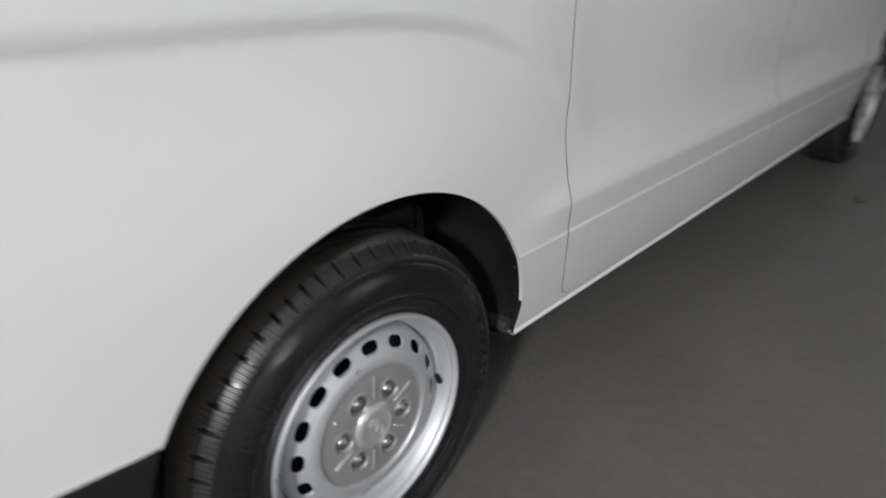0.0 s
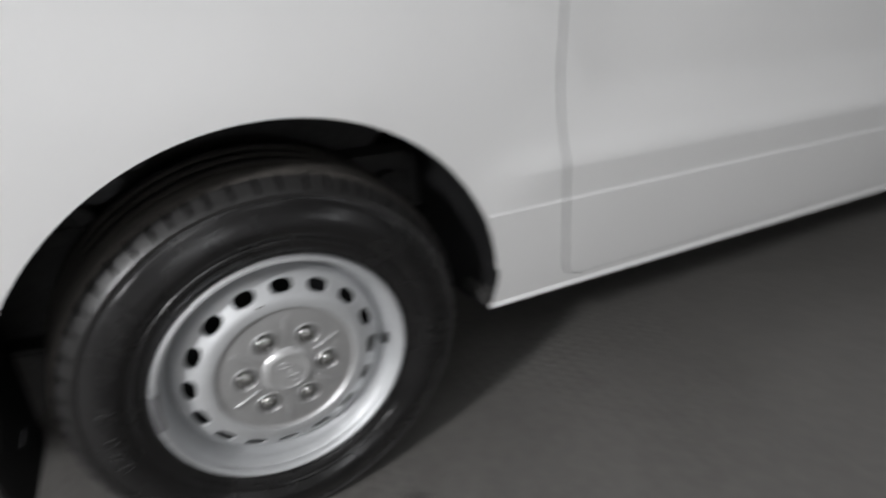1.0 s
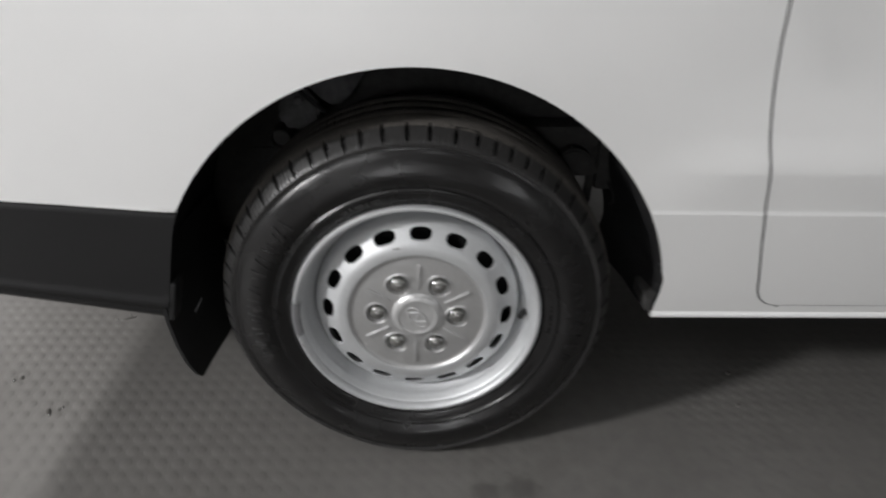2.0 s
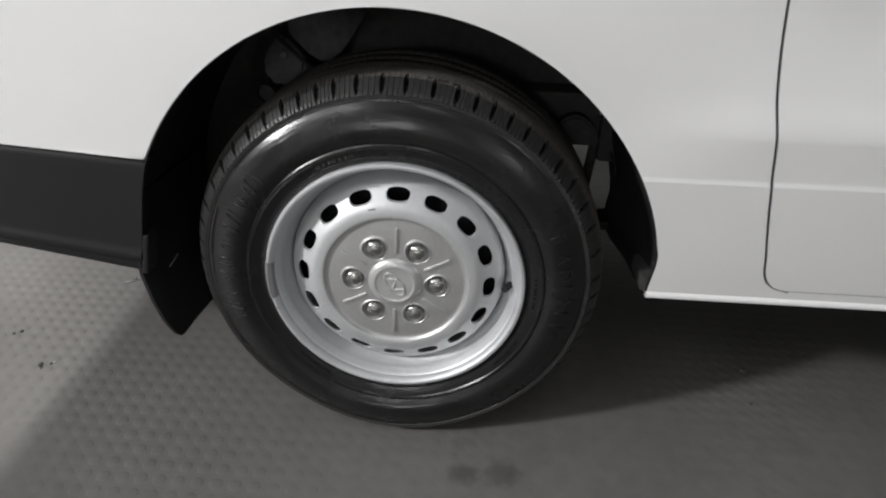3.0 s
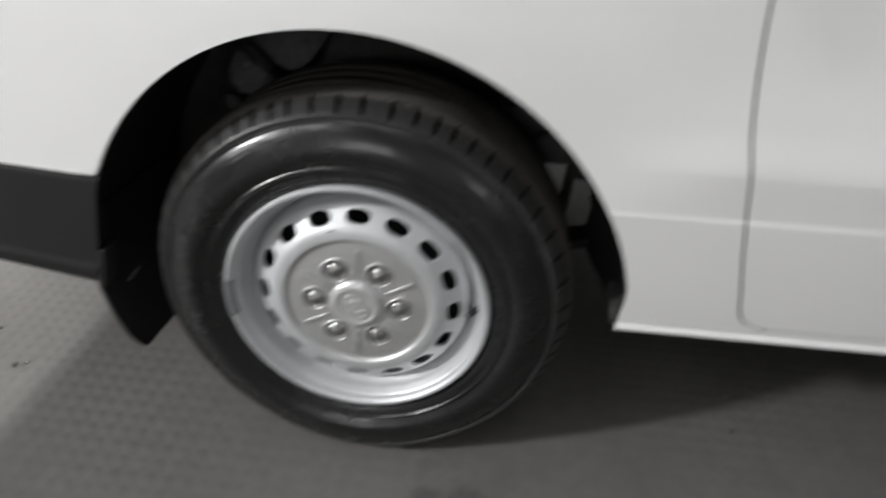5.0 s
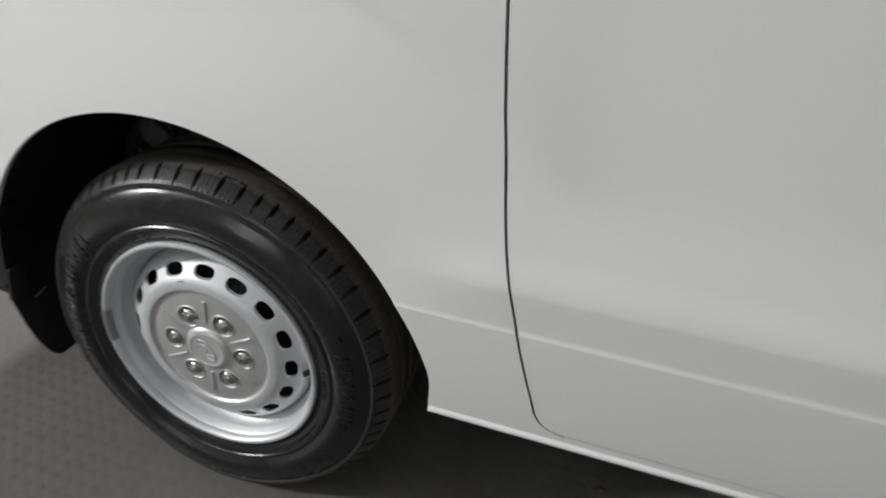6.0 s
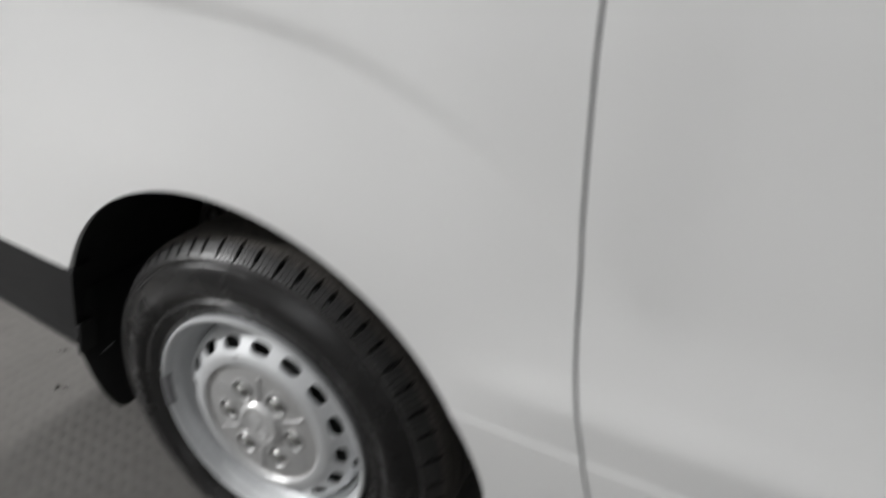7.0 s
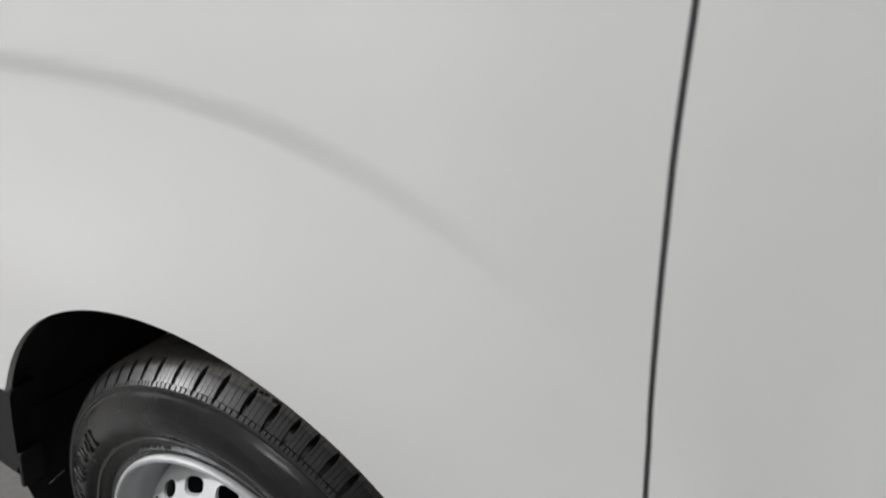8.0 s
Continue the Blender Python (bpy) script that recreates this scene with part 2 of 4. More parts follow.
def side_y(x, z):
    if z < 0.5555:
        return -0.004 - 0.040 * max(0.0, (z - 0.335) / 0.2205) ** 0.8
    g = ss(0.33, 0.52, x)
    y = -0.044 + 0.0014 * ss(0.5550, 0.5645, z)
    # low swage line of the doors
    y += g * (-0.155 * (soft_ramp(z - 0.5640) - soft_ramp(z - 0.6290, 0.0035)) + 0.0055 * ss(0.627, 0.690, z) + 0.0075 * ss(0.640, 0.800, z))
    # shallow hollow above it
    y += 0.0085 * ss(0.38, 0.72, x) * ss(0.625, 0.775, z) * (1 - ss(0.78, 1.20, z))
    fade = 1 - ss(0.50, 0.63, x)
    step = 1 - 0.50 * ss(0.30, 0.56, x)
    if fade > 0:
        line = feature_z(x)
        slope = (feature_z(x + 0.02) - feature_z(x - 0.02)) / 0.04
        d = (z - line) / math.sqrt(1 + slope * slope)
        y -= 0.0076 * fade * step * ss(-0.025 - 0.010 * (1 - step), 0.006 + 0.010 * (1 - step), d)
        # flared wheel arch
        flare = ss(0.50, 0.80, z) * (1 - ss(-0.26, -0.02, d)) * math.exp(-(x / 0.37) ** 2) * fade
        y -= 0.0195 * flare
    return y + 0.035 * max(0.0, z - 1.15) ** 1.6


def side_normal(x, z):
    e = 0.0012
    dx = (side_y(x + e, z) - side_y(x - e, z)) / (2 * e)
    dz = (side_y(x, z + e) - side_y(x, z - e)) / (2 * e)
    return Vector((dx, -1, dz)).normalized()


class Sheet:
    """Collects quads with their own shading normals."""

    def __init__(self):
        self.v, self.f, self.n = [], [], []

    def grid(self, pts, normals, flip=False):
        """pts[i][j] with i along x and j upwards."""
        base, cols, rows = len(self.v), len(pts), len(pts[0])
        for pc, nc in zip(pts, normals):
            self.v += pc
            self.n += nc
        for i in range(cols - 1):
            for j in range(rows - 1):
                a, b = base + i * rows + j, base + (i + 1) * rows + j
                q = (a, b, b + 1, a + 1)
                self.f.append(q[::-1] if flip else q)

    def skin(self, columns):
        """columns of (x, z) on the van's side."""
        self.grid([[Vector((x, side_y(x, z), z)) for x, z in c] for c in columns], [[side_normal(x, z) for x, z in c] for c in columns])

    def flange(self, edge, turn=(0, 1, 0), depth=0.014):
        """A rounded return along an edge of (x, z) points."""
        pts = [Vector((x, side_y(x, z), z)) for x, z in edge]
        t = Vector(turn)
        for a, b in zip(pts, pts[1:]):
            along = (b - a)
            if along.length < 1e-6:
                continue
            nrm = along.cross(t).normalized()
            k = len(self.v)
            self.v += [a, b, b + t * depth, a + t * depth]
            self.n += [nrm] * 4
            self.f.append((k, k + 1, k + 2, k + 3))

    def make(self, name, mat, parent, label=""):
        me = bpy.data.meshes.new(name)
        me.from_pydata(self.v, [], self.f)
        me.update()
        me.shade_smooth()
        me.normals_split_custom_set_from_vertices([tuple(n) for n in self.n])
        return part_mesh(name, me, mat, parent, label, smooth=False)


def steps(a, b, n):
    return [a + (b - a) * i / n for i in range(n + 1)]


ARCH_X, ARCH_Z, ARCH_R, ARCH_H = -0.0010, 0.3123, 0.4303, 0.4730
SEAM = [(0.366, 0.590), (0.410, 0.587), (0.440, 0.578), (0.500, 0.562), (0.560, 0.548), (0.620, 0.5355), (0.680, 0.5215), (0.740, 0.5125), (0.800, 0.506), (0.860, 0.500), (0.940, 0.493), (1.04, 0.486), (1.14, 0.483), (1.3, 0.481), (2.0, 0.48)]


def cab_seam_x(z):
    """The gap between sliding door and cab door, drawn in at waist height."""
    return 1.895 - 0.072 * ss(0.58, 0.76, z) + 0.045 * ss(0.84, 1.22, z)


DOOR_BOTTOM = 0.364
TOP = 1.22


def seam_x(z):
    def lin(v):
        for (z0, x0), (z1, x1) in zip(SEAM, SEAM[1:]):
            if v <= z1:
                return x0 + (x1 - x0) * (v - z0) / (z1 - z0)
        return SEAM[-1][1]
    x = sum(lin(z + d) for d in (-0.02, -0.01, 0, 0.01, 0.02)) / 5
    if z < 0.412:
        k = min(1.0, (0.412 - z) / 0.048)
        x += 0.040 * (1 - math.sqrt(1 - k * k))
    return x


def z_rows(z0, z1):
    rows = [z0]
    z = z0
    while z < z1 - 1e-6:
        z += 0.0015 if 0.548 < z < 0.566 else 0.004 if z < 0.42 else 0.008 if z < 0.72 else 0.012
        rows.append(min(z, z1))
    return rows


# ---- the van ----
van = tagged(new("van"), "white panel van with steel wheels, parked on a studded rubber floor", "van")


def bumper_top(x):
    return 0.5515 + (-0.37 - x) * 0.066


def arch_z(x):
    return ARCH_Z + ARCH_H * math.sqrt(max(0.0, 1 - ((x - ARCH_X) / ARCH_R) ** 2))


def arch_x(z, side=1):
    k = max(0.0, (z - ARCH_Z) / ARCH_H)
    x = ARCH_R * math.sqrt(1 - k * k)
    return ARCH_X + side * (x - 0.012 * (1 - ss(0.345, 0.43, z)) if side > 0 else x)


SPLIT = 0.60


def rear_quarter_panel():
    s = Sheet()
    left = arch_x(0.5515, -1)
    xs = steps(-1.06, left, 40)
    th0, th1 = math.asin((left - ARCH_X) / ARCH_R), math.asin((arch_x(SPLIT) - ARCH_X) / ARCH_R)
    xs += [ARCH_X + ARCH_R * math.sin(th) for th in steps(th0, th1, 90)[1:]]
    cols = []
    for x in xs:
        zb = bumper_top(x) + 0.003 if x <= left + 1e-6 else arch_z(x)
        cols.append([(x, zb + (TOP - zb) * (z - SPLIT) / (TOP - SPLIT)) for z in z_rows(SPLIT, TOP)])
    s.skin(cols)
    rows = z_rows(0.347, SPLIT) + z_rows(SPLIT, TOP)[1:]
    right = lambda z: (seam_x(max(z, DOOR_BOTTOM)) - 0.0042) if z > DOOR_BOTTOM - 0.002 else 0.636
    left_edge = lambda z: arch_x(z) if z < SPLIT else xs[-1]
    s.skin([[(left_edge(z) + (right(z) - left_edge(z)) * i / 24, z) for z in rows] for i in range(25)])
    arch = [(x, arch_z(x)) for x in xs if x >= left - 1e-6] + [(arch_x(z), z) for z in steps(SPLIT, 0.430, 20)[1:]]
    s.flange(arch, depth=0.009)
    # lowest stretch of the arch flange, in liner black instead of white paint
    rubber = Sheet()
    rubber.flange([(arch_x(z), z) for z in steps(0.430, 0.347, 12)], depth=0.012)
    rubber.make("dark_arch_flange", LINER, van)
    s.flange([(right(z), z) for z in rows if z > DOOR_BOTTOM + 0.003])
    s.flange([(x, bumper_top(x) + 0.003) for x in steps(-1.06, left, 30)])
    s.make("quarter_panel", PAINT, van, "white painted rear quarter panel with wheel arch")


def sliding_door():
    s = Sheet()
    rows = z_rows(DOOR_BOTTOM, TOP)
    s.skin([[(seam_x(z) + (cab_seam_x(z) - seam_x(z)) * (i / 80) ** 1.15, z) for z in rows] for i in range(81)])
    # the white door's rear edge, coloured dark in place of the gap's shade
    edge = Sheet()
    edge.flange([(seam_x(z), z) for z in rows[::-1]], depth=0.0075)
    edge.make("door_edge_shade", SEAL_AND_SHADE, van)
    s.flange([(x, DOOR_BOTTOM) for x in steps(seam_x(DOOR_BOTTOM), cab_seam_x(DOOR_BOTTOM), 40)])
    s.flange([(cab_seam_x(z), z) for z in rows])
    s.make("sliding_door", PAINT, van, "white sliding side door")


FRONT_X = 3.75


def front_door():
    s = Sheet()
    rows = z_rows(DOOR_BOTTOM, TOP)
    s.skin([[(cab_seam_x(z) + 0.0035 + (3.20 - cab_seam_x(z)) * i / 30, z) for z in rows] for i in range(31)])
    # cab door edge likewise: shade of the gap put into its colour
    edge = Sheet()
    edge.flange([(cab_seam_x(z) + 0.0035, z) for z in rows[::-1]], depth=0.0075)
    edge.make("cab_door_edge_shade", SEAL_AND_SHADE, van)
    s.flange([(x, DOOR_BOTTOM) for x in steps(cab_seam_x(DOOR_BOTTOM) + 0.006, 3.206, 20)])
    s.make("front_door", PAINT, van, "white front cab door")


def front_fender():
    s = Sheet()
    x0 = FRONT_X - ARCH_R
    s.skin([[(3.212 + (x0 - 3.212) * i / 6, z) for z in z_rows(0.347, TOP)] for i in range(7)])
    cols = []
    for th in steps(-89.5, 89.5, 60):
        x = FRONT_X + ARCH_R * math.sin(radians(th))
        zb = ARCH_Z + ARCH_H * math.cos(radians(th))
        cols.append([(x, zb + (TOP - zb) * j / 30) for j in range(31)])
    s.skin(cols)
    x1 = FRONT_X + ARCH_R
    s.skin([[(x1 + (4.62 - x1) * i / 8, z) for z in z_rows(0.347, TOP)] for i in range(9)])
    s.flange([c[0] for c in cols], depth=0.009)
    s.make("front_fender", PAINT, van, "white front fender")


def sill():
    s = Sheet()
    x_of = [0.4155] + steps(0.425, 0.59, 8) + steps(0.600, 0.635, 8) + [0.6356, 0.6362] + steps(0.645, 3.30, 60)
    cols, nrm = [], []
    for x in x_of:
        top = 0.3465 + (0.3630 - 0.3465) * ss(0.6355, 0.6362, x)
        y0 = side_y(x, 0.347)
        prof = [(side_y(x, top), top), (side_y(x, (top + 0.3475) / 2), (top + 0.3475) / 2), (side_y(x, 0.347) - 0.0001, 0.3469), (y0, 0.3462), (y0 - 0.0016, 0.3447), (y0 - 0.0034, 0.3425), (y0 - 0.0040, 0.3396), (y0 - 0.0032, 0.3362), (y0 - 0.0004, 0.3340), (y0 + 0.02, 0.3340)]
        prof = prof[::-1]
        cols.append([Vector((x, y, z)) for y, z in prof])
        ns = []
        for k in range(len(prof)):
            a, b = prof[max(0, k - 1)], prof[min(len(prof) - 1, k + 1)]
            ns.append(Vector((0, -(b[1] - a[1]), b[0] - a[0])).normalized())
        nrm.append(ns)
    s.grid(cols, nrm)
    # turned-in end tab at the wheel arch
    k = len(s.v)
    s.v += [cols[0][4] , cols[0][0] , cols[0][0] + Vector((-0.010, 0.006, 0.0)), cols[0][4] + Vector((-0.003, 0.010, 0.0))]
    s.n += [Vector((-0.7, -0.7, 0)).normalized()] * 4
    s.f.append((k, k + 1, k + 2, k + 3))
    s.make("sill", PAINT, van, "white side sill with a rolled bottom edge")
    part("door_bottom_seal", box(0.600, 3.20, -0.0060, -0.0020, 0.355, 0.372, 0.001), SEAL_AND_SHADE, van)
    part("sill_underside", box(0.41, 3.05, 0.012, 0.09, 0.333, 0.36, 0.003), UNDER, van)


def seam_seal(name, line):
    """Dark strip behind a door gap, through (x, z) points."""
    bm = bmesh.new()
    prev = None
    for x, z in line:
        y = side_y(x, z) + 0.0075
        cur = [bm.verts.new((x - 0.014, y, z)), bm.verts.new((x + 0.014, y, z)), bm.verts.new((x + 0.014, y + 0.004, z)), bm.verts.new((x - 0.014, y + 0.004, z))]
        if prev:
            for k in range(4):
                bm.faces.new((prev[k], prev[(k + 1) % 4], cur[(k + 1) % 4], cur[k]))
        prev = cur
    bmesh.ops.recalc_face_normals(bm, faces=bm.faces)
    part(name, bm, SEAL_AND_SHADE, van)


def body_shell():
    """The rest of the body, closed plainly: upper sides, roof, ends and far side."""
    bm = bmesh.new()
    prof = [(side_y(-0.5, TOP) + 0.001, TOP - 0.002), (-0.045, 1.35), (-0.02, 1.55), (0.03, 1.75), (0.09, 1.86), (0.20, 1.915), (0.45, 1.935), (0.91, 1.94)]
    prof += [(1.82 - y, z) for y, z in prof[-2::-1]] + [(1.87, 0.62), (1.84, 0.36)]
    rings = []
    for x, high in [(-1.06, 1.90), (-1.0, 1.93), (-0.85, 1.94), (1.0, 1.94), (2.3, 1.94), (2.6, 1.91), (2.9, 1.80), (3.4, 1.53), (3.8, 1.31), (4.0, 1.262), (4.4, 1.248), (4.58, 1.235), (4.62, 1.225)]:
        k = (high - TOP) / 0.72
        rings.append([bm.verts.new((x, y, z if z <= TOP else TOP + (z - TOP) * k)) for y, z in prof])
    for a, b in zip(rings, rings[1:]):
        for k in range(len(prof) - 1):
            bm.faces.new((a[k], b[k], b[k + 1], a[k + 1]))
    # tail and nose
    for x, bulge, ring in ((-1.06, -0.02, rings[0]), (4.62, 0.06, rings[-1])):
        loop = ring + [bm.verts.new((x, y, z)) for y, z in ((1.40, 0.36), (0.40, 0.36), (-0.008, 0.36), (-0.042, 0.56), (-0.044, 0.90))]
        mid = bm.verts.new((x + bulge, 0.91, 0.95))
        for p, q in zip(loop, loop[1:] + loop[:1]):
            bm.faces.new((p, q, mid))
    bmesh.ops.recalc_face_normals(bm, faces=bm.faces)
    part("body_shell", bm, PAINT, van, "plain white upper body and roof", angle=50)
    part("floor_pan", box(-1.04, 4.5, 0.30, 1.52, 0.50, 0.53, 0.004), UNDER, van, "black undersealed floor pan")
    part("inner_sill", box(0.46, 3.0, 0.05, 0.32, 0.47, 0.50, 0.004), UNDER, van)


def rear_bumper():
    bm = bmesh.new()
    rows = 50
    cols = []
    for i in range(41):
        u = i / 40
        col = []
        for j in range(rows + 1):
            v = j / rows
            xe = -0.370 - 0.055 * (1 - v) ** 0.75 * 1.05
            x = -1.07 + (xe + 1.07) * u
            zt = bumper_top(x)
            zb = 0.328 + (-0.43 - x) * 0.17 if x < -0.43 else 0.328
            z = zb + (zt - zb) * v
            y = -0.037 + 0.004 * (1 - v) + 0.020 * (1 - min(1.0, v / 0.10)) ** 2 + 0.006 * max(0.0, (v - 0.94) / 0.06) ** 2
            # shallow tuck above the bottom edge that widens towards the wheel
            y += (0.010 * (1 - ss(0.13, 0.18, v)) - 0.004 * math.exp(-((v - 0.22) / 0.04) ** 2)) * ss(0.0, 0.5, u)
            col.append(bm.verts.new((x, y, z)))
        cols.append(col)
    for a, b in zip(cols, cols[1:]):
        for j in range(rows):
            bm.faces.new((a[j], b[j], b[j + 1], a[j + 1]))
    inner = [bm.verts.new(v.co + Vector((-0.006, 0.02, 0))) for v in cols[-1]]
    for j in range(rows):
        bm.faces.new((cols[-1][j], inner[j], inner[j + 1], cols[-1][j + 1]))
    top = [bm.verts.new(c[-1].co + Vector((0, 0.03, 0.0))) for c in cols]
    low = [bm.verts.new(c[0].co + Vector((0, 0.10, 0.01))) for c in cols]
    for i in range(40):
        bm.faces.new((cols[i][-1], cols[i + 1][-1], top[i + 1], top[i]))
        bm.faces.new((cols[i + 1][0], cols[i][0], low[i], low[i + 1]))
    bmesh.ops.recalc_face_normals(bm, faces=bm.faces)
    part("rear_bumper", bm, PLASTIC, van, "grained black plastic rear bumper corner", angle=50)
    part("bumper_crossbar", box(-1.09, -1.0, 0.06, 1.76, 0.385, 0.55, 0.01), PLASTIC, van)
    clip = part("bumper_end_clip", box(-0.005, 0.005, -0.036, 0.0, -0.038, 0.038, 0.004, 3), PLASTIC, van)
    clip.matrix_basis = pose(-0.4125, 0, 0.380, 0, 13, 0)


def mud_flap():
    bm = bmesh.new()
    outline = []
    # seen along the van: y across, z up; the outer lower corner is rounded off
    for y, z in [(-0.026, 0.47), (-0.028, 0.40), (-0.024, 0.33), (-0.016, 0.27), (-0.008, 0.225), (-0.001, 0.203), (0.006, 0.187), (0.015, 0.175), (0.027, 0.168), (0.06, 0.170), (0.12, 0.175), (0.18, 0.180), (0.22, 0.184), (0.225, 0.21), (0.225, 0.47)]:
        outline.append((y, z))
    front, back = [], []
    for y, z in outline:
        x = -0.414 - 0.05 * max(0.0, (z - 0.19)) ** 1.1 - 0.012 * math.sin(min(1.0, max(0.0, (z - 0.18) / 0.25)) * math.pi) + 0.02 * ss(0.02, 0.2, y)
        front.append(bm.verts.new((x, y, z)))
        back.append(bm.verts.new((x - 0.007, y + 0.001, z)))
    bm.faces.new(front)
    bm.faces.new(back[::-1])
    n = len(front)
    for k in range(n):
        bm.faces.new((front[k], back[k], back[(k + 1) % n], front[(k + 1) % n]))
    bmesh.ops.recalc_face_normals(bm, faces=bm.faces)
    bmesh.ops.triangulate(bm, faces=[f for f in bm.faces if len(f.verts) > 4])
    flap = part("mud_flap", bm, LINER, van, "black rubber mud flap hanging behind the rear wheel", angle=30)
    part("scratch_mark", tube([(-0.388, -0.012, 0.345), (-0.382, 0.012, 0.357)], 0.0008, 6), LEAD, flap, "pale scratch")


def wheel_well(cx, opening):
    """Black inner arch; opening: degrees below which its inner wall is open."""
    bm = bmesh.new()
    y1 = 0.30
    ring = []
    for a in steps(-4, 184, 60):
        c, sn = math.cos(radians(a)), math.sin(radians(a))
        row = []
        for j, y in enumerate((None, 0.02, 0.09, 0.16, 0.23, y1)):
            k = 0.004 + (0.004 if j % 2 else 0.0) + 0.010 * min(1, j)
            x, z = ARCH_X + (ARCH_R + k) * c, ARCH_Z + max((ARCH_H + k) * sn, 0.0) + 0.02 * min(0.0, sn)
            if c > 0 and y is not None:
                x -= 0.046 * (y / y1) * (1 - ss(0.50, 0.62, z))
            if z < 0.40 and c > 0:
                x -= 0.010 * (1 - ss(0.34, 0.40, z))
            row.append(bm.verts.new((cx + x, side_y(x, max(z, 0.36)) + 0.008 if y is None else y, z)))
        ring.append(row)
    for a, b in zip(ring, ring[1:]):
        for j in range(5):
            bm.faces.new((a[j], a[j + 1], b[j + 1], b[j]))
    liner = part("wheel_arch_liner", bm, LINER, van, "black wheel arch liner", angle=60)
    bm = bmesh.new()
    prev = None
    for a in steps(opening, 200, 40):
        c, sn = math.cos(radians(a)), math.sin(radians(a))
        cur = (bm.verts.new((cx + 0.455 * c, y1 - 0.004, ARCH_Z + 0.500 * sn)), bm.verts.new((cx + 0.25 * c, y1 + 0.02, ARCH_Z + 0.05 + max(0.15 * sn, -0.05))))
        if prev:
            bm.faces.new((prev[0], prev[1], cur[1], cur[0]))
        prev = cur
    part("inner_arch_wall", bm, UNDER, liner, angle=60)


# ---- wheels ----
HUB = 0.338
DROP = HUB - GROUND  # axle height over the floor
TURNED = radians(-2.5)
WHEEL_TYRE_R = 0.3485


def around_y(angle):
    """Turns a thing built at the three o'clock side round the wheel's axle, anticlockwise as seen from outside."""
    return Matrix.Rotation(-angle, 4, "Y")


def lumps(profile, a0, a1, cuts, gap, inner):
    """Raised rubber between two angles: profile of (radius, y), cut by thin slits into pieces."""
    bm = bmesh.new()
    step_a = (a1 - a0) / cuts
    for c in range(cuts):
        b0, b1 = a0 + c * step_a + gap / 2, a0 + (c + 1) * step_a - gap / 2
        slices = []
        for a in (b0, (b0 + b1) / 2, b1):
            loop = [Vector((r * math.cos(a), y, r * math.sin(a))) for r, y in profile]
            loop += [Vector((inner * math.cos(a), y, inner * math.sin(a))) for y in (profile[-1][1], profile[0][1])]
            slices.append([bm.verts.new(p) for p in loop])
        m = len(slices[0])
        for p, q in zip(slices, slices[1:]):
            for k in range(m):
                bm.faces.new((p[k], q[k], q[(k + 1) % m], p[(k + 1) % m]))
        bm.faces.new(slices[0])
        bm.faces.new(slices[-1])
    bmesh.ops.recalc_face_normals(bm, faces=bm.faces)
    return bm


def vent_ring():
    """The sloping ring of the wheel disc with sixteen rounded slots."""
    bm = bmesh.new()
    r_in, r_out, r_mid = 0.1445, 0.1715, 0.1580
    cone = lambda r: -0.0085 + (r - r_in) * 0.66
    half_w, half_h, n = 0.0194, 0.0106, 40
    sector = 2 * math.pi / 16

    def place(u, r, back=0.0):
        return Vector((r * math.cos(u), cone(r) + back, r * math.sin(u)))

    for s in range(16):
        mid = s * sector + TURNED
        outer, hole, deep = [], [], []
        for k in range(n):
            t = 2 * math.pi * k / n
            # rectangle of the sector
            cx, cy = math.cos(t), math.sin(t)
            m = max(abs(cx), abs(cy))
            ru, rv = cx / m, cy / m
            outer.append(bm.verts.new(place(mid + ru * sector / 2, r_mid + rv * (r_out - r_in) / 2)))
            # rounded slot (superellipse)
            e = 0.78
            hu = half_w * math.copysign(abs(cx) ** e, cx)
            hv = half_h * math.copysign(abs(cy) ** e, cy)
            hole.append(bm.verts.new(place(mid + hu / r_mid, r_mid + hv)))
            deep.append(bm.verts.new(place(mid + hu * 0.95 / r_mid, r_mid + hv * 0.93, 0.0045)))
        for k in range(n):
            j = (k + 1) % n
            bm.faces.new((outer[k], outer[j], hole[j], hole[k]))
            bm.faces.new((hole[k], hole[j], deep[j], deep[k]))
    bmesh.ops.remove_doubles(bm, verts=bm.verts[:], dist=0.0004)
    bmesh.ops.recalc_face_normals(bm, faces=bm.faces)
    return bm


SHOULDER = [(0.3148, -0.0126), (0.3166, -0.0142), (0.3192, -0.0140), (0.3200, -0.0139), (0.3246, -0.0098), (0.3250, -0.0093), (0.3290, -0.0050), (0.3325, -0.0005), (0.3358, 0.0036), (0.3388, 0.0075),
            (0.3410, 0.0110), (0.3436, 0.0165), (0.3452, 0.0205), (0.3466, 0.0260), (0.3478, 0.0330), (0.3485, 0.0420), (0.3483, 0.0490), (0.3460, 0.0510)]
SLOT_HALF = [0.0, 0.0, 0.0, 0.0, 0.0014, 0.0028, 0.0036, 0.0041, 0.0042, 0.0041, 0.0035, 0.0022, 0.0, 0.0, 0.0, 0.0, 0.0, 0.0]
SIPE_CUT = [0.0, 0.0, 0.0, 0.0, 0.0009, 0.0012, 0.0010, 0.0008, 0.0007, 0.0007, 0.0007, 0.0007, 0.0007, 0.0005, 0.0, 0.0, 0.0, 0.0]


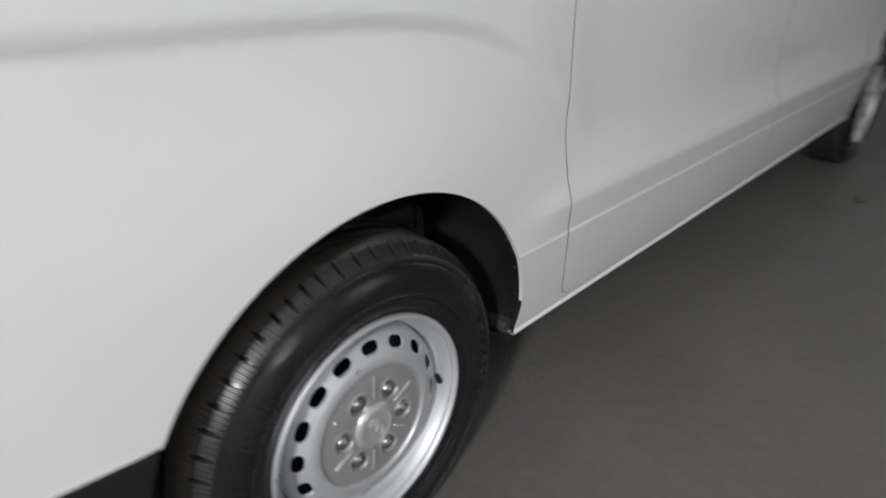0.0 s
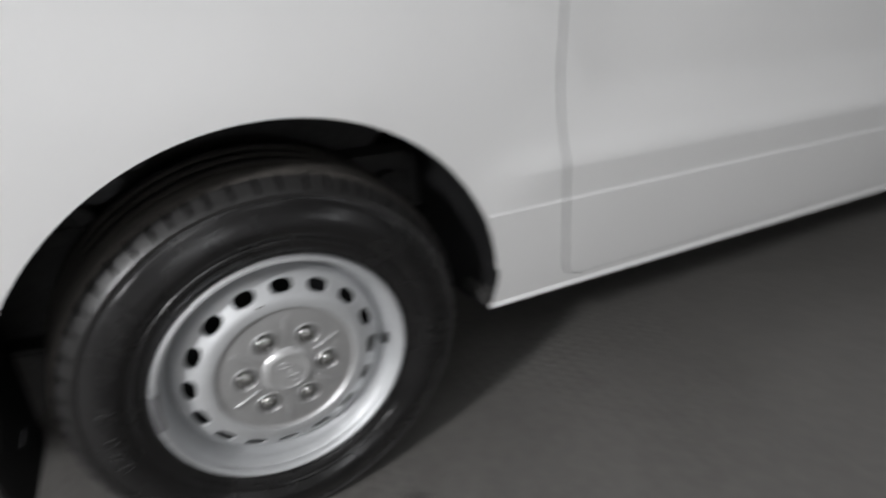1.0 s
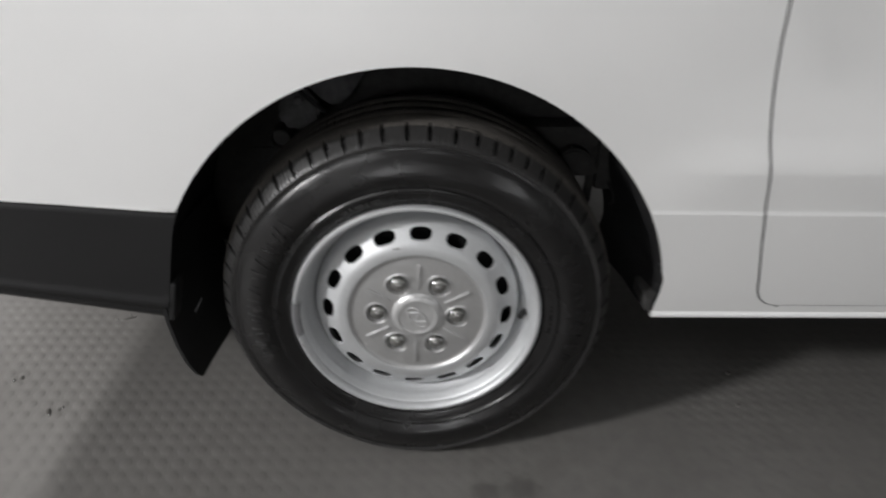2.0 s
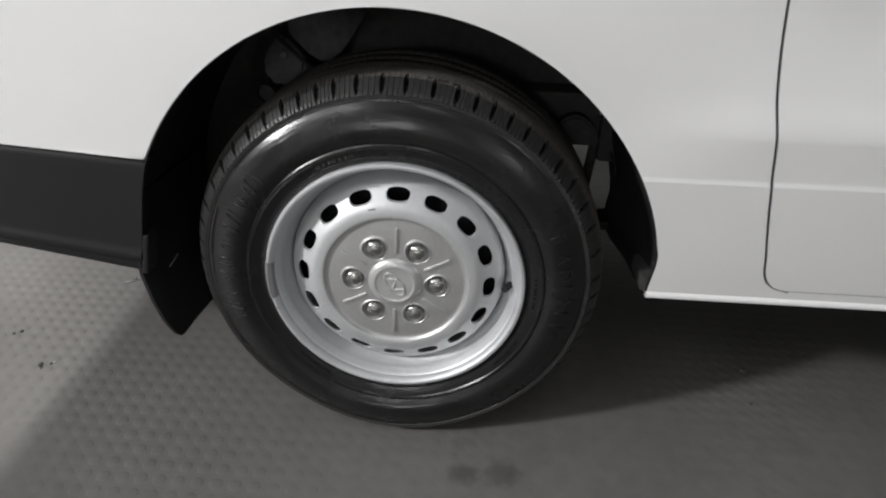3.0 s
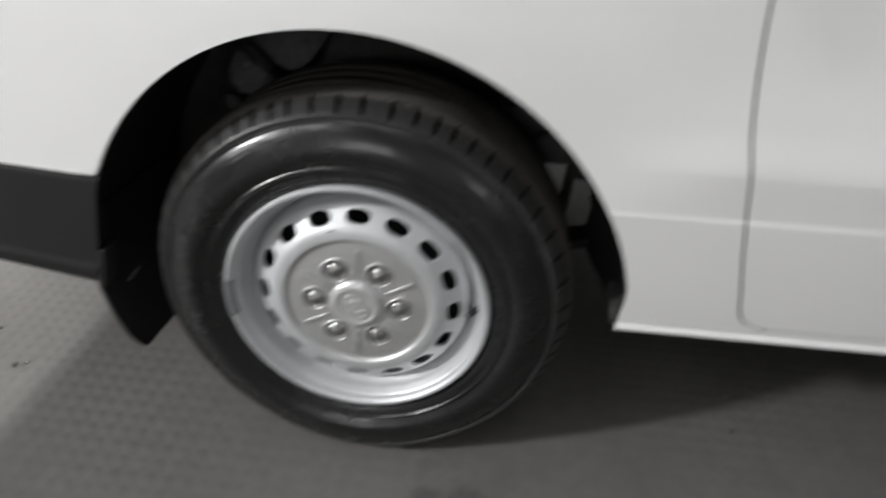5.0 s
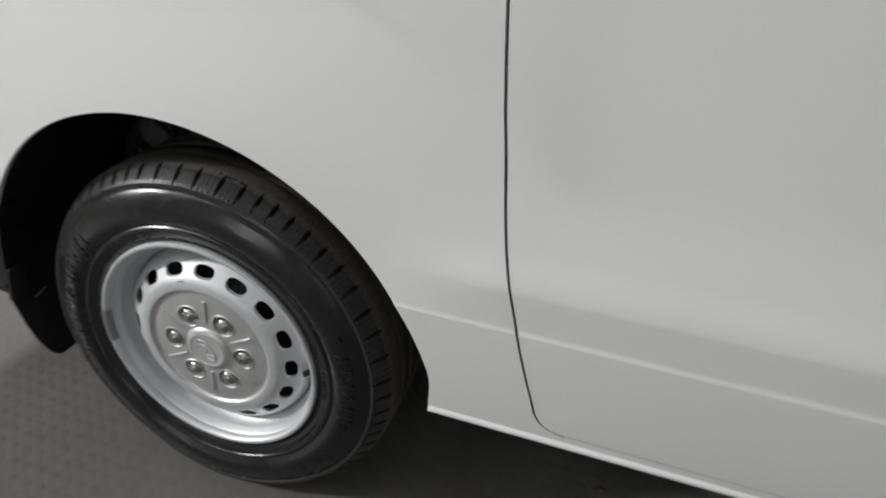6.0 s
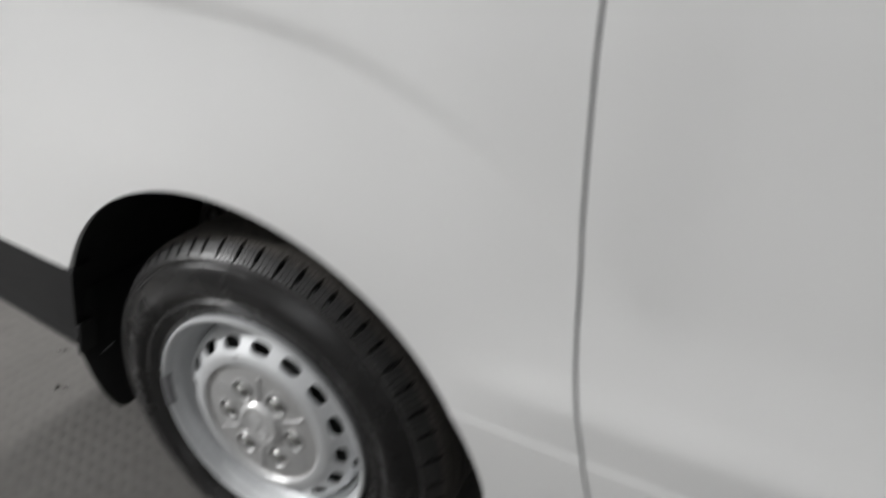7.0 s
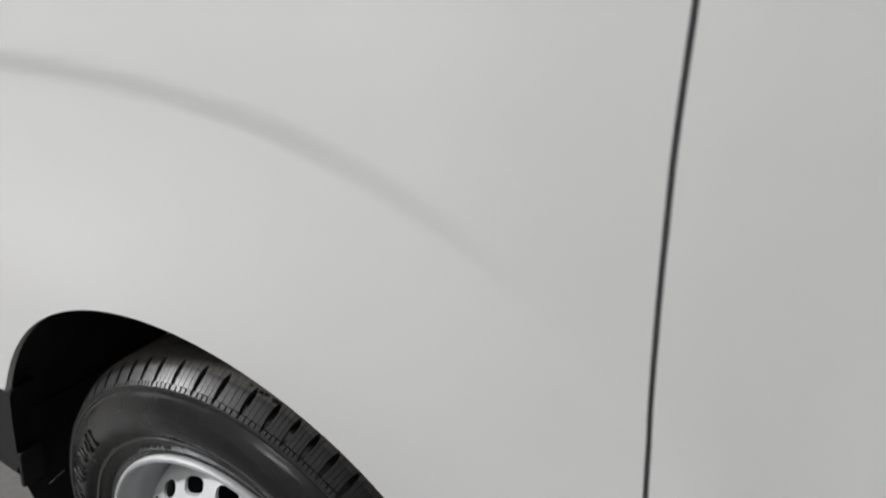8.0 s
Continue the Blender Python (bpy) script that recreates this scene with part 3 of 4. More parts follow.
def shoulder_block(turn):
    """One piece of the tread's shoulder: half a slot at either side, three thin sipes and a row of small raised oblongs."""
    bm = bmesh.new()
    rows = []
    w = turn * 0.335
    for k, (r, y) in enumerate(SHOULDER):
        p0, p1 = SHOULDER[max(0, k - 1)], SHOULDER[min(len(SHOULDER) - 1, k + 1)]
        tr, ty = p1[0] - p0[0], p1[1] - p0[1]
        n = math.hypot(tr, ty)
        nr, ny = ty / n, -tr / n
        h = SLOT_HALF[k]
        deep = 0.0080 * min(1.0, h / 0.0018)
        hh = max(h, 0.0003)
        cut = SIPE_CUT[k]
        lift = 0.0016 if 3 <= k <= 4 else 0.0
        cols = [(0.0, -deep), (hh * 0.7, -deep), (hh, 0.0), (hh + 0.0008, 0.0), (hh + 0.0013, lift)]
        for c in (w * 0.27, w * 0.50, w * 0.73):
            cols += [(c - 0.0012, lift), (c - 0.0008, 0.0), (c - 0.00035, 0.0), (c, -cut), (c + 0.00035, 0.0), (c + 0.0008, 0.0), (c + 0.0012, lift)]
        cols += [(w - u, d) for u, d in cols[4::-1]]
        line = []
        for u, d in cols:
            a = (u - w / 2) / 0.335
            rr, yy = r + nr * d, y + ny * d
            line.append(bm.verts.new((rr * math.cos(a), yy, rr * math.sin(a))))
        rows.append(line)
    for p, q in zip(rows, rows[1:]):
        for j in range(len(p) - 1):
            bm.faces.new((p[j], q[j], q[j + 1], p[j + 1]))
    bmesh.ops.recalc_face_normals(bm, faces=bm.faces)
    me = bpy.data.meshes.new("tread_block")
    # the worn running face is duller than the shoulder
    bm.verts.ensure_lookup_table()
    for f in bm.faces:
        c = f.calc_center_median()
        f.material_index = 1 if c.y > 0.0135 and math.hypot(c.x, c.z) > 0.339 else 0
    bm.to_mesh(me)
    bm.free()
    me.materials.append(TREAD)
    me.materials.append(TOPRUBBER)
    me.shade_smooth()
    me.set_sharp_from_angle(angle=radians(38))
    return me


def disc_centre():
    """The flat middle of the wheel disc with six round recesses for the nuts."""
    prof = [(0.0300, -0.0098), (0.0500, -0.0098), (0.0800, -0.0094), (0.0950, -0.0088), (0.1050, -0.0080), (0.1100, -0.0075), (0.1130, -0.0073)]

    def height(r):
        for (r0, y0), (r1, y1) in zip(prof, prof[1:]):
            if r <= r1:
                return y0 + (y1 - y0) * (r - r0) / (r1 - r0)
        return prof[-1][1]

    bm = bmesh.new()
    n, r0, r1, rc, rh = 72, 0.0420, 0.1130, 0.0700, 0.0203
    for s in range(6):
        mid = TURNED + radians(60 * s)
        rings = []
        for f in (0.0, 0.25, 0.5, 0.75, 0.9, 1.0):
            ring = []
            for k in range(n):
                t = 2 * math.pi * k / n
                cx, cy = math.cos(t), math.sin(t)
                m = max(abs(cx), abs(cy))
                u0 = mid + cx / m * radians(30)
                ra = rc + cy / m * ((r1 - rc) if cy > 0 else (rc - r0))
                hr, hu = rc + rh * 1.10 * cy, mid + rh * 1.10 * cx / rc
                r, u = ra + (hr - ra) * f, u0 + (hu - u0) * f
                ring.append(bm.verts.new((r * math.cos(u), height(r), r * math.sin(u))))
            rings.append(ring)
        for grow, y in ((1.06, -0.0010), (1.02, -0.0014), (0.985, -0.0009), (0.96, 0.0020), (0.90, 0.0062), (0.60, 0.0074)):
            ring = []
            for k in range(n):
                t = 2 * math.pi * k / n
                r, u = rc + rh * grow * math.sin(t), mid + rh * grow * math.cos(t) / rc
                ring.append(bm.verts.new((r * math.cos(u), height(r) + y, r * math.sin(u))))
            rings.append(ring)
        for p, q in zip(rings, rings[1:]):
            for k in range(n):
                j = (k + 1) % n
                bm.faces.new((p[k], p[j], q[j], q[k]))
    bmesh.ops.remove_doubles(bm, verts=bm.verts[:], dist=0.0002)
    bmesh.ops.recalc_face_normals(bm, faces=bm.faces)
    return bm


def squash(p):
    """A point of the tyre under the van's weight: flat on the floor, the sidewall bulging above it."""
    near = (1 - ss(-0.345, -0.20, p.z)) * (1 - ss(0.0, 0.30, abs(p.x)))
    return Vector((p.x, p.y - (0.010 * near if p.y < 0.05 else 0.0), max(p.z, -DROP + 0.0005)))


def build_wheel(name, x, y, full=True, flip=False):
    wheel = new(name)
    wheel.parent = van
    wheel.matrix_basis = pose(x, y, HUB, 0, 0, 180 if flip else 0)
    tagged(wheel, "silver steel wheel with chrome nuts and a worn black tyre")

    def sub(nm, bm, mat, label="", angle=35):
        return part(nm, bm, mat, wheel, label, angle=angle)

    # carcass, sidewalls and bead
    side = [(0.2165, -0.004), (0.2195, -0.0135), (0.2225, -0.0165), (0.2265, -0.0160), (0.2285, -0.0175), (0.2420, -0.0215), (0.2442, -0.0240), (0.2478, -0.0240), (0.2500, -0.0222),
            (0.2590, -0.0272), (0.2612, -0.0288), (0.2680, -0.0304), (0.2720, -0.0304), (0.2760, -0.0299), (0.2830, -0.0283), (0.2900, -0.0258), (0.2960, -0.0232), (0.3020, -0.0204), (0.3060, -0.0183),
            (0.3090, -0.0163), (0.3108, -0.0148), (0.3122, -0.0141), (0.3136, -0.0138), (0.3156, -0.0130), (0.3180, -0.0108), (0.3230, -0.0062), (0.3285, 0.0010), (0.3335, 0.0085), (0.3370, 0.0200)]
    back = [(0.3370, 0.1500), (0.3360, 0.1600), (0.3220, 0.1760), (0.2900, 0.1880), (0.2500, 0.1830), (0.2150, 0.1700), (0.2050, 0.1600)]
    bm = lathe(side + back, 144)
    for v in bm.verts:
        v.co = squash(v.co)
    sub("tyre", bm, RUBBER, "glossy black tyre sidewall", 25)
    # steel rim and disc
    rim = [(0.2060, 0.150), (0.2060, 0.020), (0.2120, 0.006), (0.2165, -0.004), (0.2182, -0.0120), (0.2180, -0.0175), (0.2160, -0.0212), (0.2125, -0.0222), (0.2098, -0.0210), (0.2080, -0.0180), (0.2064, -0.0150), (0.2058, -0.0090), (0.2036, -0.0070), (0.2026, -0.0020), (0.2006, 0.0010),
           (0.1985, 0.0100), (0.1965, 0.0190), (0.1925, 0.0240), (0.1890, 0.0290), (0.1868, 0.0360), (0.1850, 0.060)]
    sub("rim", lathe(rim, 144), SILVER, "silver painted steel rim with a rolled flange", 40)
    sub("rim_barrel", lathe([(0.1850, 0.060), (0.1850, 0.15)], 72), LINER)
    skirt = [(0.1858, 0.0400), (0.1835, 0.0290), (0.1800, 0.0180), (0.1760, 0.0122), (0.1715, 0.0093)]
    sub("disc_skirt", lathe(skirt, 144), SILVER, angle=60)
    sub("disc_vent_ring", vent_ring(), SILVER, "silver ring with sixteen rounded vent slots", 40)
    crown = [(0.1445, -0.0085), (0.1405, -0.0108), (0.1360, -0.0121), (0.1310, -0.0128), (0.1265, -0.0130), (0.1238, -0.0129), (0.1222, -0.0122)]
    sub("disc_crown", lathe(crown, 144), SILVER, "silver painted wheel disc crown", 60)
    dish = [(0.1222, -0.0122), (0.1214, -0.0112), (0.1206, -0.0096), (0.1192, -0.0082), (0.1170, -0.0074), (0.1150, -0.0072), (0.1130, -0.0073)]
    sub("disc_dish", lathe(dish, 144), SATIN, "satin grey ring inside the disc's ridge", 60)
    sub("disc_centre", disc_centre(), SATIN, "satin grey wheel centre with recessed nuts", 50)
    sub("brake_drum", lathe([(0.18, 0.11), (0.178, 0.062), (0.165, 0.052), (0.10, 0.050), (0.0, 0.050)], 48), LINER)
    cap = [(0.0475, -0.0060), (0.0462, -0.0092), (0.0440, -0.0124), (0.0410, -0.0152), (0.0370, -0.0172), (0.0335, -0.0178), (0.0322, -0.0168), (0.0305, -0.0164), (0.0150, -0.0170), (0.0, -0.0172)]
    hub_cap = sub("hub_cap", lathe(cap, 72), CAP, "polished metal hub cap", 30)
    # worn emblem, as a plain oval ring and a slanted bar
    pts = []
    for k in range(33):
        t = 2 * math.pi * k / 32
        u, w = 0.0235 * math.cos(t), 0.0120 * math.sin(t)
        a = radians(-55)
        pts.append((u * math.cos(a) - w * math.sin(a), -0.0170, u * math.sin(a) + w * math.cos(a)))
    sub("emblem_ring", tube(pts, 0.0018, 8), CAP)
    for p, q in (((-0.0157, 0.0110), (0.0055, 0.0097)), ((-0.0036, -0.0090), (0.0160, -0.0080)), ((0.0012, 0.0040), (-0.0036, -0.0090))):
        sub("emblem_bar", tube([(p[0], -0.0171, p[1]), ((p[0] + q[0]) / 2, -0.0178, (p[1] + q[1]) / 2), (q[0], -0.0171, q[1])], 0.0019, 8), CAP)
    nut = [(0.0172, 0.0045), (0.0170, 0.0010), (0.0163, -0.0002), (0.0156, -0.0004), (0.0152, -0.0016), (0.0146, -0.0056), (0.0126, -0.0084), (0.0095, -0.0102), (0.0075, -0.0104), (0.0068, -0.0112), (0.0040, -0.0126), (0.0, -0.0130)]
    first = None
    for k in range(6):
        m = around_y(TURNED + radians(60 * k)) @ Matrix.Translation((0.070, -0.0035, 0))
        if first is None:
            first = sub("lug_nut", lathe(nut, 32), CHROME, "domed chrome wheel nut", 50)
            ob = first
        else:
            ob = new("lug_nut", first.data)
            ob.parent = wheel
            tagged(ob, "domed chrome wheel nut")
        ob.matrix_basis = m
    rib = None
    for k in range(6):
        m = around_y(TURNED + radians(30 + 60 * k))
        if rib is None:
            rib = sub("disc_rib", box(0.056, 0.103, -0.0122, -0.004, -0.0025, 0.0025, 0.0016, 2), SATIN)
            ob = rib
        else:
            ob = new("disc_rib", rib.data)
            ob.parent = wheel
        ob.matrix_basis = m
    if not full:
        sub("tread", lumps([(0.336, 0.012), (WHEEL_TYRE_R, 0.03), (WHEEL_TYRE_R, 0.16), (0.334, 0.168)], 0, 2 * math.pi, 90, 0.0, 0.32), TREAD, angle=30)
        return wheel
    # tread: outer shoulder blocks one by one between the slots, inner ribs joined
    slots = [3.7, 12.0, 20.0, 26.9, 34.4, 41.0, 47.2, 53.1, 58.4, 63.5, 68.2, 73.3, 79.3, 86.3, 92.3, 98.8, 104.7, 109.5, 114.6, 119.7, 125.6, 131.8, 138.2, 144.6]
    pitches = [6.3, 6.0, 5.4, 5.0, 5.2, 5.8, 6.6, 6.9, 6.1]
    while slots[-1] < 358:
        slots.append(slots[-1] + pitches[len(slots) % 9])
    slots[-1] = 363.7
    for a0, a1 in zip(slots, slots[1:]):
        me = shoulder_block(radians(a1 - a0))
        m = around_y(radians((a0 + a1) / 2))
        back_turn = m.inverted()
        for v in me.vertices:
            v.co = back_turn @ squash(m @ v.co)
        ob = new("tread_block", me)
        ob.parent = wheel
        ob.matrix_basis = m
    count = 56
    sector = 2 * math.pi / count
    for n_rib, (ya, yb) in enumerate(((0.0520, 0.086), (0.091, 0.121), (0.126, 0.158))):
        whole = bmesh.new()
        for k in range(count):
            a = (k + 0.5 * (n_rib % 2)) * sector
            if abs(math.degrees(a) % 360 - 270) < 9:
                continue
            bm = lumps([(WHEEL_TYRE_R - 0.002, ya), (WHEEL_TYRE_R, ya + 0.003), (WHEEL_TYRE_R, yb - 0.003), (WHEEL_TYRE_R - 0.002, yb)], a - sector * 0.497, a + sector * 0.497, 3, 0.0014, 0.333)
            tmp = bpy.data.meshes.new("tmp")
            bm.to_mesh(tmp)
            bm.free()
            whole.from_mesh(tmp)
            bpy.data.meshes.remove(tmp)
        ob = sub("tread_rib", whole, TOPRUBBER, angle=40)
        tagged(ob, kind="stuff")
    # torn nicks in the worn shoulder
    rng = random.Random(4)
    for deg, y in ((78.2, 0.0155), (76.9, 0.0175), (81.0, 0.0190), (74.6, 0.0160), (70.8, 0.0200)):
        bm = bmesh.new()
        bmesh.ops.create_icosphere(bm, subdivisions=1, radius=1.0)
        for v in bm.verts:
            v.co = Vector((v.co.x * 0.0012, v.co.y * 0.0030 * rng.uniform(0.6, 1.4), v.co.z * 0.0050 * rng.uniform(0.6, 1.4)))
        ob = sub("tread_nick", bm, LINER)
        ob.matrix_basis = around_y(radians(deg)) @ Matrix.Translation((0.3436, y, 0)) @ pose(0, 0, 0, rng.uniform(-30, 30), 0, 0)
    # moulded sidewall writing as plain raised bars
    strokes = []
    for long_side in (0.0145, 0.0085, 0.0120):
        bar = bpy.data.meshes.new("letter_bar")
        bm = box(-long_side, long_side, -0.0019, 0.0019, -0.0017, 0.0017, 0.0008, 2)
        bm.to_mesh(bar)
        bm.free()
        bar.materials.append(RUBBER)
        bar.shade_smooth()
        strokes.append(bar)
    for start, end, n in ((138, 198, 21), (-11, -18, 4)):
        for k in range(n):
            a = radians(start + (end - start) * k / (n - 1) + (0.7 if k % 2 else 0.0))
            ob = new("letter_bar", strokes[(k * 7 // 2) % 3])
            ob.parent = wheel
            ob.matrix_basis = around_y(a) @ Matrix.Translation((0.2800, -0.0289, 0)) @ pose(0, 0, 0, 0, 0, 13) @ pose(0, 0, 0, 0, (-14, 6, 12, -5)[k % 4], 0)
    for letter, deg in zip("RADIAL", (22.0, 14.9, 8.5, 4.0, -1.3, -7.4)):
        text = bpy.data.curves.new("letter", "FONT")
        text.body, text.size, text.align_x, text.extrude, text.bevel_depth, text.resolution_u = letter, 0.034, "CENTER", 0.0024, 0.0003, 3
        shape = bpy.data.objects.new("letter_shape", text)
        me = bpy.data.meshes.new_from_object(shape)
        bpy.data.objects.remove(shape)
        bpy.data.curves.remove(text)
        me.materials.clear()
        me.materials.append(RUBBER)
        ob = new("letter", me)
        ob.parent = wheel
        tagged(ob, "raised moulded black rubber letter")
        # text x runs clockwise round the axle, text y outwards
        ob.matrix_basis = around_y(radians(deg)) @ Matrix.Translation((0.2705, -0.0293, 0)) @ pose(0, 0, 0, 0, 0, 8) @ Matrix(((0, 1, 0, 0), (0, 0, -1, 0), (-1, 0, 0, 0), (0, 0, 0, 1)))
    small = bpy.data.meshes.new("small_letter_bar")
    bm = box(-0.0033, 0.0033, -0.0003, 0.0003, -0.0015, 0.0015)
    bm.to_mesh(small)
    bm.free()
    small.materials.append(RUBBER)
    for start, n in ((104, 10), (-8, 9), (222, 10), (318, 10)):
        for k in range(n):
            ob = new("small_letter_bar", small)
            ob.parent = wheel
            ob.matrix_basis = around_y(radians(start + 1.7 * k + (0.6, 0.0, -0.5, 0.3)[k % 4])) @ Matrix.Translation((0.2355, -0.0202, 0)) @ pose(0, 0, 0, 0, 0, 17)
    # valve and balance weight
    a = radians(-3)
    sub("valve_stem", tube([Vector((r * math.cos(a), y, r * math.sin(a))) for r, y in ((0.200, 0.024), (0.1915, 0.013), (0.1840, 0.000))], 0.0056, 12), LINER, "black rubber tyre valve")
    bm = bmesh.new()
    prev = None
    for t in steps(171, 190, 12):
        a = radians(t)
        cur = [bm.verts.new((r * math.cos(a), y, r * math.sin(a))) for r, y in ((0.2175, -0.0226), (0.2130, -0.0250), (0.2070, -0.0232), (0.2040, -0.0160), (0.2060, -0.0100))]
        if prev:
            for k in range(4):
                bm.faces.new((prev[k], cur[k], cur[k + 1], prev[k + 1]))
        prev = cur
    bmesh.ops.recalc_face_normals(bm, faces=bm.faces)
    sub("balance_weight", bm, LEAD, "grey clip-on balance weight")
    # chips knocked out of the flange's paint
    for deg, r, y, size in ((-22, 0.2135, -0.0222, 0.0016), (-31, 0.2100, -0.0212, 0.0011), (-38, 0.2150, -0.0215, 0.0020), (-52, 0.2120, -0.0222, 0.0014), (196, 0.2125, -0.0222, 0.0018), (214, 0.2150, -0.0216, 0.0013), (-75, 0.2155, -0.0214, 0.0014)):
        bm = bmesh.new()
        bmesh.ops.create_icosphere(bm, subdivisions=1, radius=1.0)
        for v in bm.verts:
            v.co = Vector((v.co.x * size * rng.uniform(0.5, 1.0), v.co.y * 0.0004, v.co.z * size * rng.uniform(0.7, 1.5)))
        ob = sub("paint_chip", bm, GRIT, "dark chip in the silver paint")
        ob.matrix_basis = around_y(radians(deg)) @ Matrix.Translation((r, y, 0))
    bm = box(-0.0062, 0.0062, -0.0006, 0.0006, -0.0007, 0.0007)
    ob = sub("stamped_mark", bm, GRIT, "worn stamped marking")
    a = radians(104)
    ob.matrix_basis = around_y(a) @ Matrix.Translation((0.1395, -0.0116, 0)) @ pose(0, 0, 0, 0, 90, 0)
    return wheel


def rear_running_gear():
    part("rear_axle", tube([(0, 0.12, HUB), (0, 0.5, HUB), (0, 1.7, HUB)], 0.045, 20), UNDER, van, "black rear axle tube")
    spring = new("leaf_spring")
    spring.parent = van
    tagged(spring, "black rear leaf spring")
    for k, half in enumerate((0.62, 0.46, 0.30)):
        bm = bmesh.new()
        prev = None
        for x in steps(-half, half, 20):
            z = HUB - 0.045 - k * 0.011 + 0.085 * (x / 0.62) ** 2
            cur = [bm.verts.new((x, y, z + dz)) for y, dz in ((0.26, 0), (0.32, 0), (0.32, 0.008), (0.26, 0.008))]
            if prev:
                for q in range(4):
                    bm.faces.new((prev[q], prev[(q + 1) % 4], cur[(q + 1) % 4], cur[q]))
            prev = cur
        bmesh.ops.recalc_face_normals(bm, faces=bm.faces)
        part("leaf", bm, UNDER, spring)
    part("shock_absorber", tube([(0.346, 0.246, 0.56), (0.337, 0.246, 0.45), (0.324, 0.246, 0.31)], 0.0095, 14), UNDER, van, "black shock absorber")
    part("frame_rail", box(-0.10, 1.10, 0.240, 0.300, 0.511, 0.600, 0.006), UNDER, van, "black chassis rail")
    part("spring_hanger", box(0.345, 0.455, 0.225, 0.262, 0.474, 0.600, 0.012), UNDER, van, "black spring hanger bracket")
    part("brake_hose", tube([(0.366, 0.210, 0.50), (0.378, 0.204, 0.478), (0.380, 0.200, 0.462), (0.376, 0.204, 0.456)], 0.0028, 8), LINER, van)
    part("rubber_strap", tube([(-0.226, 0.176, 0.700), (-0.196, 0.178, 0.671), (-0.163, 0.180, 0.641)], 0.0036, 8), LINER, van, "black rubber strap")
    # bracket, rail plate, spring lug and pipe end seen past the tyre

    def slab(name, outline, y0, y1, mat, label, bevel=0.004):
        """An upright plate with the given (x, z) outline between two depths."""
        bm = bmesh.new()
        f = [bm.verts.new((x, y0, z)) for x, z in outline]
        b = [bm.verts.new((x, y1, z)) for x, z in outline]
        bm.faces.new(f[::-1])
        bm.faces.new(b)
        n = len(outline)
        for k in range(n):
            bm.faces.new((f[k], f[(k + 1) % n], b[(k + 1) % n], b[k]))
        bmesh.ops.recalc_face_normals(bm, faces=bm.faces)
        bmesh.ops.bevel(bm, geom=bm.edges[:], offset=bevel, segments=2, affect="EDGES")
        return part(name, bm, mat, van, label)

    bracket = slab("spring_bracket", [(-0.256, 0.638), (-0.246, 0.664), (-0.226, 0.688), (-0.212, 0.692), (-0.176, 0.650), (-0.180, 0.630), (-0.200, 0.612), (-0.228, 0.604), (-0.248, 0.614)], 0.190, 0.215, BRACKET, "dull steel bracket under the wheel arch", 0.007)
    bolt = part("bracket_bolt", lathe([(0.0075, 0.0), (0.0072, -0.004), (0.0055, -0.006), (0.0, -0.006)], 16), STEEL, bracket)
    bolt.location = (-0.214, 0.190, 0.662)
    bm = bmesh.new()
    low = [(-0.212, 0.690), (-0.196, 0.672), (-0.180, 0.654), (-0.164, 0.642), (-0.148, 0.640), (-0.130, 0.652), (-0.112, 0.676), (-0.094, 0.706), (-0.076, 0.740)]
    rows = []
    for x, z in low:
        y = 0.222 + 0.085 * ((x + 0.212) / 0.136) ** 2
        rows.append([bm.verts.new(p) for p in ((x, y, 0.800), (x, y, z), (x, y + 0.006, z), (x, y + 0.006, 0.800))])
    for a, b in zip(rows, rows[1:]):
        for k in range(4):
            bm.faces.new((a[k], a[(k + 1) % 4], b[(k + 1) % 4], b[k]))
    bm.faces.new(rows[0])
    bm.faces.new(rows[-1])
    bmesh.ops.recalc_face_normals(bm, faces=bm.faces)
    part("frame_plate", bm, PLATE, van, "dull bent steel frame plate under the wheel arch", angle=45)
    slab("spring_lug", [(0.258, 0.513), (0.258, 0.534), (0.270, 0.556), (0.288, 0.569), (0.310, 0.567), (0.330, 0.551), (0.342, 0.530), (0.344, 0.513)], 0.205, 0.236, UNDER, "dark steel lug of the rear spring", 0.005)
    pipe = lathe([(0.0185, 0.05), (0.0185, 0.0), (0.0180, -0.0015), (0.0168, -0.0015), (0.0162, 0.0), (0.0155, 0.012), (0.0, 0.012)], 28)
    ob = part("pipe_end", pipe, UNDER, van, "dark hollow pipe end")
    ob.location = (-0.252, 0.18, 0.592)


rear_quarter_panel()
sliding_door()
front_door()
front_fender()
sill()
seam_seal("rear_door_seal", [(seam_x(z) - 0.003, z) for z in z_rows(0.372, TOP)])
seam_seal("front_door_seal", [(cab_seam_x(z) + 0.003, z) for z in z_rows(0.37, TOP)])
seam_seal("fender_seal", [(3.209, z) for z in z_rows(0.37, TOP)])
body_shell()
rear_bumper()
mud_flap()
wheel_well(0.0, 42)
wheel_well(FRONT_X, -5)
for z in (0.600, 0.520, 0.440, 0.395):
    bm = bmesh.new()
    bmesh.ops.create_uvsphere(bm, u_segments=12, v_segments=8, radius=0.0055)
    for v in bm.verts:
        v.co.x *= 0.45
    clip = part("liner_clip", bm, PLASTIC, van, "small black plastic liner clip")
    clip.location = (arch_x(z) + 0.001, side_y(arch_x(z), z) + 0.020, z)
build_wheel("rear_wheel", 0.0, 0.0)
build_wheel("front_wheel", FRONT_X, 0.0, full=False)
build_wheel("far_rear_wheel", 0.0, 1.82, full=False, flip=True)
